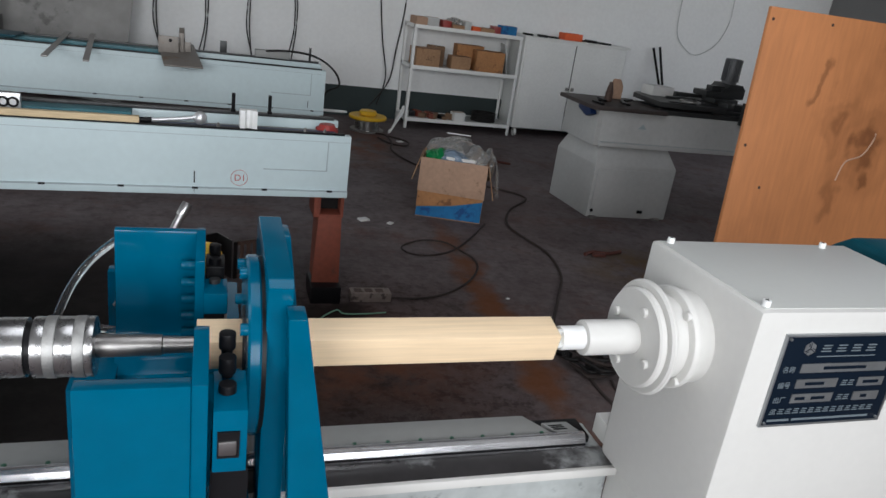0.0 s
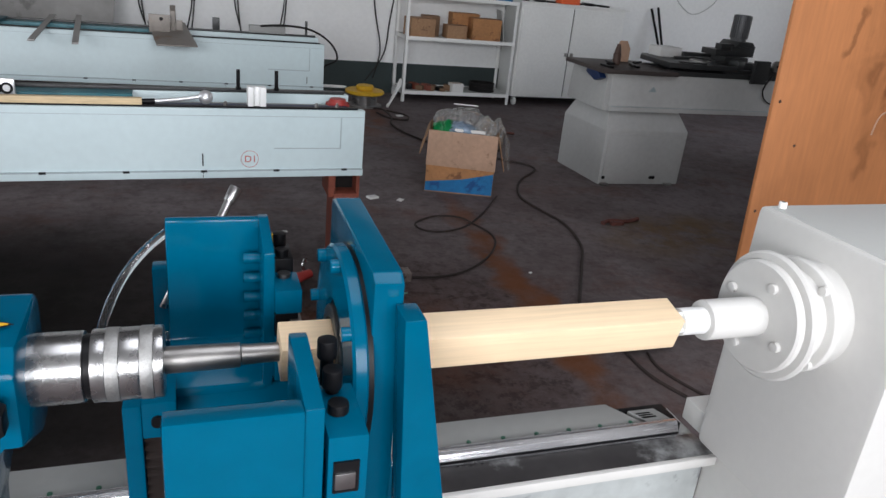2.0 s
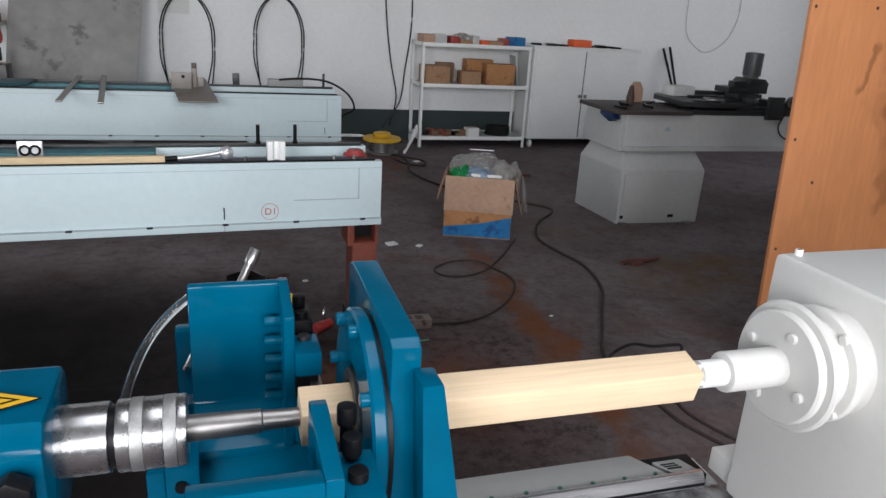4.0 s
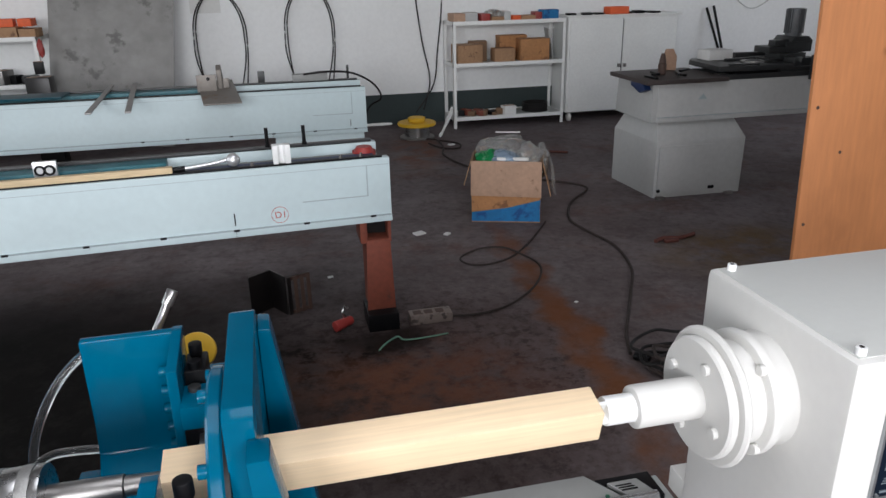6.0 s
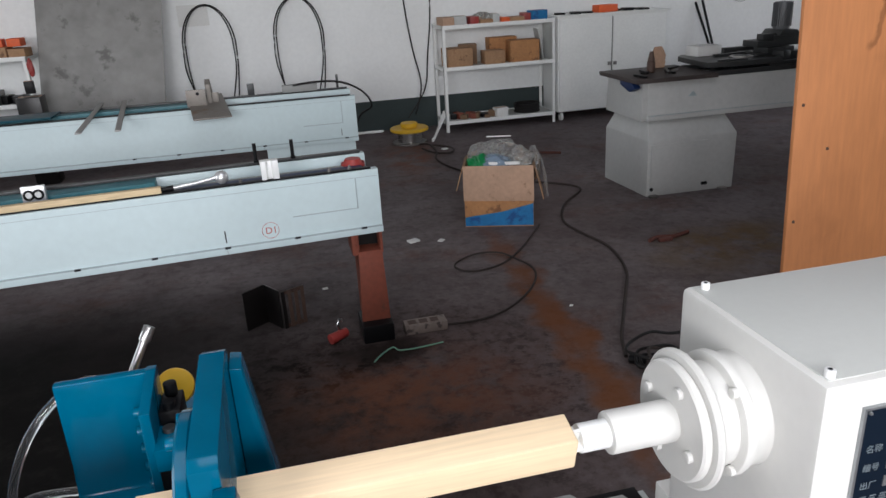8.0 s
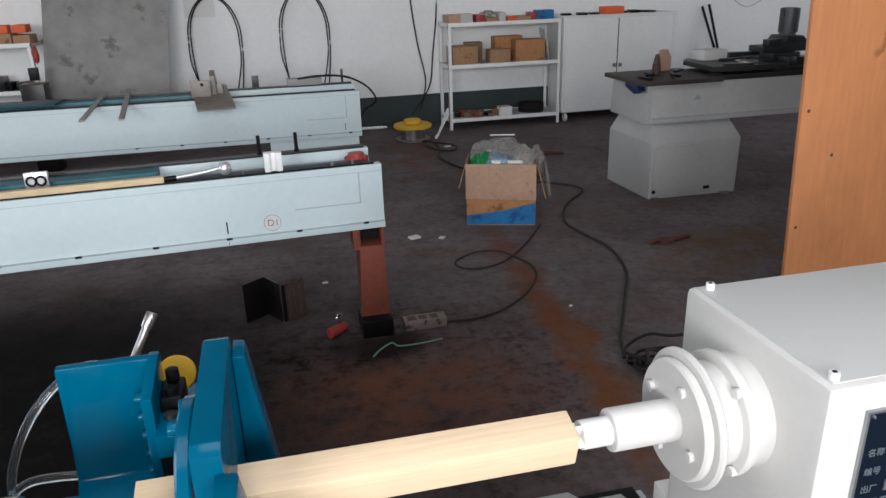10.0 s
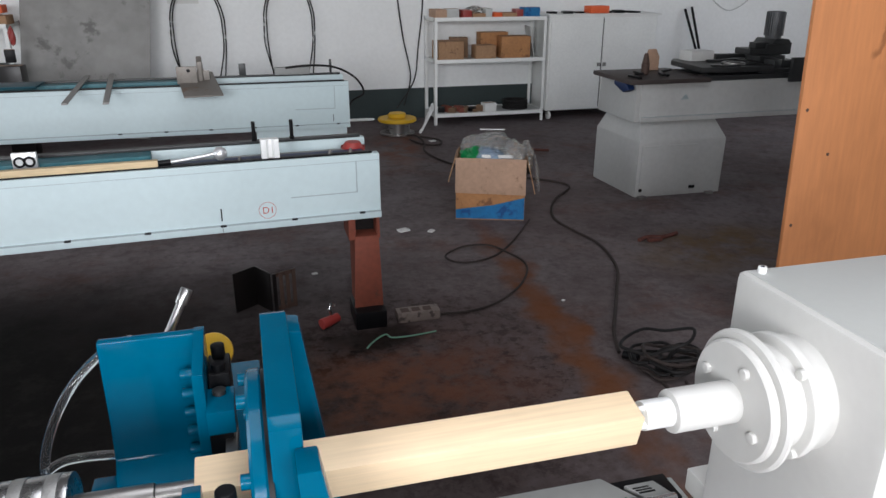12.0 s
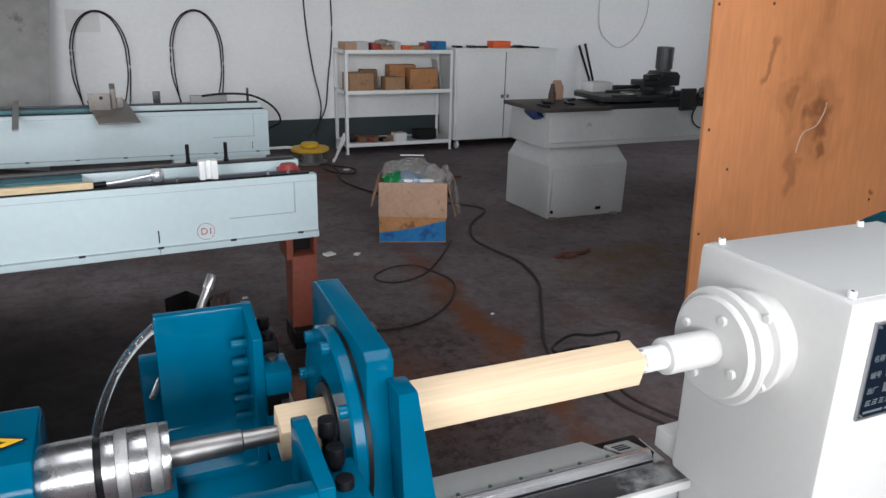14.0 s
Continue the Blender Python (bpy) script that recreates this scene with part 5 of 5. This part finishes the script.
part("clamp_ring", cyl(bmnew(), (3.16, 4.16, 0.93), (3.16, 4.16, 0.945), 0.085, seg=28, bev=0.003), DULL_STEEL, mach, "grey steel clamp ring")
part("ring_bore", cyl(bmnew(), (3.16, 4.16, 0.944), (3.16, 4.16, 0.947), 0.055, seg=24), BLACK, mach)
for x0, x1, y0, y1, z0, z1, turn in ((2.9, 3.12, 4.02, 4.06, 0.93, 0.942, -8), (3.02, 3.36, 4.3, 4.33, 0.93, 0.95, 7), (3.22, 3.62, 4.44, 4.49, 0.92, 0.97, -6), (3.3, 3.7, 4.02, 4.07, 0.872, 0.9, 3),
                                     (3.3, 3.72, 4.16, 4.42, 0.872, 0.945, 0), (3.36, 3.6, 4.14, 4.3, 0.945, 0.985, 4), (3.32, 3.52, 4.2, 4.38, 0.985, 1.03, 0), (3.47, 3.69, 4.2, 4.4, 0.985, 1.062, 0),
                                     (3.38, 3.5, 4.22, 4.3, 1.03, 1.075, 0), (3.64, 3.84, 3.99, 4.13, 0.872, 0.94, 0), (3.5, 3.64, 3.925, 3.958, 0.815, 0.99, 0), (3.42, 3.5, 4.05, 4.15, 0.9, 0.965, 15), (3.24, 3.44, 4.07, 4.1, 0.9, 0.93, -12)):
    bm = bmnew()
    c = Vector(((x0 + x1) / 2, (y0 + y1) / 2, 0))
    box(bm, x0, x1, y0, y1, z0, z1, 0.004, Matrix.Translation(c) @ Matrix.Rotation(radians(turn), 4, 'Z') @ Matrix.Translation(-c))
    part("slide_part", bm, DARK_STEEL, mach)
part("motor_base", prism(bmnew(), [(3.49, 1.062), (3.52, 1.1), (3.64, 1.1), (3.68, 1.062)], "y", 4.18, 4.4, 0.004), DARK_STEEL, mach)
part("casting_mark", prism(bmnew(), [(2.63, 0.712), (2.7, 0.712), (2.668, 0.752)], "y", 3.9835, 3.986), PANEL_LINE, mach)
part("gear", cyl(bmnew(), (3.715, 3.955, 0.955), (3.715, 3.93, 0.955), 0.042, seg=26, bev=0.003), DULL_STEEL, mach, "grey steel gear")
part("gear_bore", cyl(bmnew(), (3.715, 3.932, 0.955), (3.715, 3.927, 0.955), 0.012, seg=16), BLACK, mach)
part("rusty_guard", box(bmnew(), 3.77, 3.95, 3.93, 3.98, 0.9, 1.0, 0.006), RUST_DARK, mach)
bm = bmnew()
tube(bm, [(3.7, 3.93, 0.915), (3.66, 3.935, 0.84), (3.65, 3.955, 0.76), (3.69, 3.95, 0.69), (3.78, 3.95, 0.66), (3.86, 3.955, 0.7)], 0.006, 7)
part("cable", bm, RUBBER, mach)
motor = part("motor", cyl(bmnew(), (3.58, 4.29, 1.082), (3.58, 4.29, 1.3), 0.06, seg=28, bev=0.006), MOTOR_GREY, mach, "dark finned upright motor")
for k in range(24):
    a = radians(15 * k)
    bm = bmnew()
    box(bm, 0.058, 0.071, -0.0025, 0.0025, 1.12, 1.295)
    bm.transform(Matrix.Translation((3.58, 4.29, 0)) @ Matrix.Rotation(a, 4, 'Z'))
    part("fin", bm, MOTOR_GREY, motor)
part("clamp", prism(bmnew(), [(3.98, 0.80), (4.02, 0.836), (4.2, 0.836), (4.2, 0.81), (4.06, 0.77)], "x", 2.2, 2.25, 0.003), NAVY, mach, "dark blue clamp handle")
solo("dark_bottle", lathe_ring(bmnew(), 0, 0.085, 0.03, 0.001, 0, 0, 24, 0.008), RUST_DARK, "dark brown bottle on the machine table", "bottle")
bpy.data.objects["dark_bottle"].matrix_world = Matrix.Translation((2.455, 4.22, 0.868)) @ Matrix.Rotation(radians(-90), 4, 'Y')
bm = bmnew()
cyl(bm, (2.455, 4.22, 0.953), (2.455, 4.22, 1.02), 0.027, 0.013, seg=24)
solo("bottle_neck", bm, RUST_DARK, "dark tapered cap of the bottle", "bottle cap")
bm = bmnew()
prism(bm, [(-0.04, 0), (-0.055, 0.1), (-0.03, 0.16), (0.03, 0.16), (0.055, 0.1), (0.04, 0)], "y", -0.012, 0.012, 0.006)
bm.transform(Matrix.Translation((2.64, 4.42, 0.868)) @ Matrix.Rotation(radians(-14), 4, 'X'))
solo("wooden_paddle", bm, CARD_LIGHT, "tan wooden paddle standing on the machine table", "wooden block")
small_box(2.93, 3.14, 4.38, 4.54, 0.9305, 1.005, PAPER, "small white carton on the cross slide", 4, group="")
for k in range(6):
    a = rs.uniform(0, 3.1)
    bm = bmnew()
    box(bm, -0.07, 0.07, -0.012, 0.012, 0, 0.016, 0.003)
    bm.transform(Matrix.Translation((2.28 + 0.07 * k, 4.05 + 0.08 * (k % 3), 0.869 + 0.0165 * (k % 2))) @ Matrix.Rotation(a, 4, 'Z'))
    solo("hand_tool", bm, BLACK, "dark steel hand tool lying on the table", "tool", "hand tools")
for xb, xt, zt in ((5.05, 4.79, 1.16), (5.02, 4.88, 1.18)):
    bm = bmnew()
    cyl(bm, (xb, 7.0, 0.0), (xt, 7.42, zt), 0.015, seg=10)
    solo("black_rod", bm, BLACK, "thin black steel rod leaning on the wall", "metal rod", "leaning rods")

# ---- plywood board behind the headstock ----
bm = bmnew()
box(bm, 0.0, 1.3, 0.0, 0.018, 0.0, 1.648, 0.001)
bm.transform(Matrix.Translation((1.684, 1.65, 0.0)) @ Matrix.Rotation(radians(-3.0), 4, 'X'))
ply = solo("plywood_board", bm, PLY, "orange-brown plywood board with a dark knot, propped upright", "board")
for x in (2.45, 2.95):
    bm = bmnew()
    tube(bm, [(x, 2.3, 0.02), (x, 2.05, 0.65), (x, 1.775, 1.33)], 0.02, 6, 2)
    ob = new("prop", mesh_of("prop", bm, PINE_OLD))
    ob.parent = ply
for x, z in ((0.02, 1.6), (0.031, 1.074), (0.03, 0.6), (0.33, 1.61), (0.16, 0.89), (1.136, 0.673)):
    bm = bmnew()
    cyl(bm, (x, -0.0015, z), (x, 0.004, z), 0.007, seg=12)
    bm.transform(Matrix.Translation((1.684, 1.65, 0.0)) @ Matrix.Rotation(radians(-3.0), 4, 'X'))
    ob = new("nail_head", mesh_of("nail_head", bm, RUST_DARK))
    ob.parent = ply

bm = bmnew()
tube(bm, [(x, 1.649 + 0.0524 * z, z) for x, z in ((2.257, 0.943), (2.286, 1.031), (2.368, 1.065), (2.411, 1.129), (2.418, 1.173))], 0.004, 6)
ob = new("split_sliver", mesh_of("split_sliver", bm, CARD_LIGHT))
ob.parent = ply

# ---- steel sheet and wall fittings ----
bm = bmnew()
box(bm, 0.0, 1.13, 0.0, 0.006, 0.0, 1.86, 0.001)
bm.transform(Matrix.Translation((-2.5, 6.95, 0.14)) @ Matrix.Rotation(radians(-9.5), 4, 'X') @ Matrix.Rotation(radians(6.5), 4, 'Y'))
solo("steel_sheet", bm, SHEET, "large grey mottled steel sheet leaning on the wall", "metal sheet")


def hoop(cx, w, top, seed, label):
    h = thing("cable_loop", (cx, 7.42, top), label, "cable", "cable loops on the wall")
    for k, s in enumerate((1.0, 0.9)):
        pts = []
        for i in range(13):
            a = math.pi * i / 12
            pts.append((cx - w * s * math.cos(a), 7.405 - 0.014 * k, top - 0.42 + 0.42 * math.sin(a) * (1 - 0.02 * k)))
        pts = [(cx - w * (0.45 + 0.2 * k), 7.4, 0.3), (cx - w * 0.98 * s, 7.4, top - 0.7)] + pts + [(cx + w * 0.95 * s, 7.4, top - 0.7), (cx + w * (0.7 - 0.3 * k), 7.4, 0.3)]
        bm = bmnew()
        tube(bm, pts, 0.0068, 7, 5)
        part("strand", bm, RUBBER, h)
    bm = bmnew()
    cyl(bm, (cx, 7.45, top - 0.02), (cx, 7.4, top - 0.015), 0.006, seg=8)
    part("nail", bm, DULL_STEEL, h)
    return h


hoop(-0.83, 0.265, 1.475, 1, "black cable hung in a loop on a wall nail")
hoop(0.09, 0.26, 1.5, 2, "black cable hung in a loop on a wall nail")
solo("wall_paper_sheet", box(bmnew(), -1.1, -0.8, 7.4445, 7.449, 1.27, 1.48, 0.001), PAPER, "white sheet of paper stuck on the wall", "paper")
sw = thing("socket_board", (1.24, 7.43, 1.9), "tan wooden socket board with switches and hanging cables", "socket board")
part("board", box(bmnew(), 1.03, 1.56, 7.425, 7.45, 1.86, 2.12, 0.003), CARD_ORANGE, sw)
part("switch", box(bmnew(), 1.08, 1.22, 7.39, 7.425, 1.93, 2.03, 0.006), PAPER, sw)
part("switch", box(bmnew(), 1.3, 1.46, 7.385, 7.425, 1.92, 2.05, 0.006), DULL_STEEL, sw)
for pts in ([(1.22, 7.42, 1.9), (1.24, 7.4, 1.4), (1.3, 7.38, 0.9), (1.36, 7.3, 0.5), (1.2, 6.9, 0.25)], [(1.52, 7.42, 1.9), (1.53, 7.4, 1.3), (1.47, 7.38, 0.8), (1.4, 7.3, 0.45), (1.1, 6.8, 0.24)]):
    bm = bmnew()
    tube(bm, pts, 0.008, 7)
    part("cable", bm, RUBBER, sw)
bm = bmnew()
tube(bm, [(5.05, 7.43, 1.9), (5.08, 7.43, 1.4), (5.25, 7.43, 1.2), (5.45, 7.43, 1.14), (5.7, 7.43, 1.3), (5.82, 7.43, 1.6), (5.8, 7.43, 1.95)], 0.006, 6)
solo("hanging_wire", bm, GREY_PAINT, "thin grey wire hanging in a loop on the wall", "wire")

# ---- yellow cable reel ----
reel = thing("cable_reel", (1.07, 6.66, 0.0), "yellow cable reel on a bright steel drum", "cable reel")
part("drum", lathe_ring(bmnew(), 0.02, 0.13, 0.13, 0.02, 0, 0, 32, 0.004), STEEL, reel)
part("flange", lathe_ring(bmnew(), 0.13, 0.165, 0.2, 0.02, 0, 0, 40, 0.008), YELLOW, reel)
part("flange", lathe_ring(bmnew(), 0.0, 0.02, 0.18, 0.02, 0, 0, 40, 0.004), DULL_STEEL, reel)
part("hub", lathe_ring(bmnew(), 0.165, 0.215, 0.09, 0.01, 0, 0, 28, 0.01), YELLOW, reel)
for o in reel.children:
    o.matrix_parent_inverse = Matrix.Identity(4)
    o.matrix_basis = Matrix.Rotation(radians(-90), 4, 'Y')
fr = thing("steel_trestle", (1.42, 6.75, 0.0), "small welded angle-steel stand beside the shelving", "stand")
for a, b in (((1.3, 6.6, 0.0), (1.5, 6.85, 0.2)), ((1.34, 6.7, 0.0), (1.52, 6.95, 0.24)), ((1.3, 6.6, 0.02), (1.34, 6.7, 0.02)), ((1.5, 6.85, 0.2), (1.52, 6.95, 0.24))):
    part("bar", cyl(bmnew(), a, b, 0.012, seg=8), SHELF_WHITE, fr)

# ---- loose things on the floor ----


def floor_cable(pts, r, label, name="floor_cable", material=None):
    bm = bmnew()
    tube(bm, [(x, y, r + 0.001 + (z if z else 0)) for x, y, z in pts], r, 8, 7)
    return solo(name, bm, material or DUSTY_RUBBER, label, "cable")


floor_cable([(1.36, 3.66, 0), (1.22, 3.45, 0), (1.08, 3.26, 0), (0.93, 3.1, 0), (0.78, 3.03, 0), (0.67, 3.05, 0), (0.63, 3.14, 0), (0.68, 3.22, 0), (0.8, 3.26, 0.012), (0.93, 3.22, 0.016), (1.01, 3.12, 0),
             (1.05, 2.98, 0), (1.03, 2.85, 0), (0.95, 2.7, 0), (0.84, 2.57, 0), (0.7, 2.46, 0), (0.55, 2.41, 0), (0.39, 2.42, 0)], 0.006, "black cable lying in a loop on the floor")
floor_cable([(1.55, 4.75, 0), (1.79, 4.6, 0), (1.95, 4.42, 0), (1.93, 4.28, 0), (1.72, 4.05, 0), (1.6, 3.84, 0), (1.53, 3.62, 0), (1.55, 3.4, 0), (1.6, 3.1, 0), (1.53, 2.74, 0), (1.38, 2.45, 0), (1.24, 2.2, 0),
             (1.14, 2.02, 0), (1.07, 1.84, 0)], 0.0085, "thick black cable snaking over the floor")
floor_cable([(1.07, 6.5, 0), (1.22, 6.45, 0), (1.22, 6.1, 0), (1.15, 5.8, 0), (1.18, 5.5, 0), (1.28, 5.2, 0), (1.4, 4.95, 0), (1.55, 4.75, 0)], 0.009, "black cable running from the reel over the floor")
floor_cable([(1.25, 6.4, 0), (1.4, 6.2, 0), (1.35, 6.0, 0), (1.2, 6.05, 0), (1.12, 6.3, 0)], 0.009, "black cable end curled beside the reel")
coil = thing("cable_coil", (1.2, 1.65, 0.0), "tangle of thick black cable with plugs on the floor", "cable coil")
rc = random.Random(3)
for k in range(9):
    cx, cy, rr = 1.2 + rc.uniform(-0.06, 0.08), 1.64 + rc.uniform(-0.05, 0.07), rc.uniform(0.07, 0.16)
    lean, flat = rc.uniform(-0.25, 0.25), rc.uniform(0.55, 0.9)
    pts = []
    for i in range(9):
        a = radians(40 * i)
        w = rr * (1 + 0.3 * rc.uniform(-1, 1))
        pts.append((cx + w * math.cos(a), cy + flat * w * math.sin(a), 0.012 + 0.011 * k + max(0.0, lean * w * math.cos(a)) + 0.015 * rc.random()))
    bm = bmnew()
    tube(bm, pts, 0.0072, 7, 5, True)
    part("turn", bm, RUBBER if k % 3 else DUSTY_RUBBER, coil)
bm = bmnew()
cyl(bm, (1.07, 1.8, 0.02), (1.11, 1.74, 0.03), 0.02, 0.014, seg=18, bev=0.004)
part("plug", bm, BLACK, coil)
floor_cable([(1.13, 1.6, 0.0), (1.12, 1.49, 0), (1.13, 1.36, 0), (1.19, 1.2, 0), (1.3, 0.95, 0)], 0.007, "dusty cable end trailing over the floor")
floor_cable([(1.22, 1.55, 0.0), (1.2, 1.42, 0), (1.25, 1.25, 0), (1.33, 1.1, 0)], 0.006, "dusty cable end trailing over the floor")
strip = thing("power_strip", (0.29, 2.42, 0.0), "dirty pale power strip lying on the floor", "power strip")
part("body", box(bmnew(), 0.185, 0.395, 2.375, 2.455, 0.0, 0.05, 0.008), DIRTY_WHITE, strip)
for k in range(3):
    part("socket", box(bmnew(), 0.205 + 0.055 * k, 0.245 + 0.055 * k, 2.395, 2.435, 0.0495, 0.0515), RUST_DARK, strip)
floor_cable([(0.0, 2.17, 0), (0.04, 2.22, 0.004), (0.1, 2.26, 0.01), (0.13, 2.24, 0), (0.22, 2.235, 0), (0.34, 2.25, 0)], 0.004, "thin pale green wire lying on the floor", "green_wire", GREEN_WIRE)
ang = thing("angle_bracket", (-0.42, 2.7, 0.0), "black slotted steel angle brackets standing on the floor", "bracket")
for (ax, ay), (bx, by) in (((-0.562, 2.70), (-0.46, 2.775)), ((-0.457, 2.772), (-0.39, 2.665))):
    bm = bmnew()
    prism(bm, [(ax, ay), (bx, by), (bx + 0.004, by + 0.006), (ax - 0.004, ay + 0.006)], "z", 0.0, 0.208, 0.001)
    plate = part("plate", bm, BLACK_STEEL, ang)
    bm = bmnew()
    cyl(bm, (ax, ay + 0.003, 0.209), (bx, by + 0.003, 0.209), 0.0025, seg=6)
    part("worn_edge", bm, DULL_STEEL, plate)
for k in range(4):
    x = -0.378 + 0.032 * k
    y = 2.66 + 0.0145 * k
    part("slotted_bar", prism(bmnew(), [(x, y), (x + 0.018, y + 0.008), (x + 0.016, y + 0.013), (x - 0.002, y + 0.005)], "z", 0.0, 0.2, 0.001), RUST_DARK if k else BLACK_STEEL, ang)
for z in (0.0, 0.18):
    part("slotted_bar", prism(bmnew(), [(-0.378, 2.6665), (-0.264, 2.7195), (-0.266, 2.7245), (-0.38, 2.6715)], "z", z, z + 0.02, 0.001), RUST_DARK, ang)
part("worn_edge", cyl(bmnew(), (-0.378, 2.668, 0.202), (-0.265, 2.72, 0.202), 0.0025, seg=6), DULL_STEEL, ang)
jack = thing("red_tool", (-0.12, 2.44, 0.0), "small red hand tool with a steel tip on the floor", "tool")
bm = bmnew()
cyl(bm, (-0.175, 2.41, 0.028), (-0.09, 2.46, 0.034), 0.027, 0.022, seg=16, bev=0.005)
part("body", bm, RED_PLASTIC, jack)
bm = bmnew()
tube(bm, [(-0.12, 2.45, 0.05), (-0.13, 2.45, 0.08), (-0.12, 2.46, 0.105), (-0.105, 2.46, 0.095)], 0.008, 8)
part("hook", bm, STEEL, jack)
for x, y, a, w in ((0.49, 3.675, 20, 0.07), (0.664, 3.62, 50, 0.045), (-0.14, 3.1, 10, 0.03), (1.06, 2.42, 30, 0.02), (1.33, 6.2, 15, 0.06)):
    bm = bmnew()
    box(bm, -w / 2, w / 2, -w / 2.6, w / 2.6, 0, w * 0.16, 0.001)
    bm.transform(Matrix.Translation((x, y, 0)) @ Matrix.Rotation(radians(a), 4, 'Z'))
    solo("paper_scrap", bm, PAPER, "small white paper scrap lying on the floor", "paper", "floor scraps")
rb = thing("rusty_bar", (2.02, 3.12, 0.0), "short rusty red steel bar lying on the floor", "metal bar")
bm = bmnew()
tube(bm, [(1.87, 3.09, 0.014), (1.95, 3.13, 0.014), (2.05, 3.11, 0.014), (2.17, 3.15, 0.014)], 0.013, 8)
part("bar", bm, OLD_RUST, rb)
bm = bmnew()
box(bm, 1.93, 2.02, 3.07, 3.1, 0.0, 0.02, 0.003)
part("lug", bm, OLD_RUST, rb)
bm = bmnew()
cyl(bm, (2.1, 5.6, 0.012), (2.28, 5.5, 0.012), 0.012, seg=8)
solo("rusty_rod", bm, OLD_RUST, "short rusty rod lying on the floor", "metal rod")
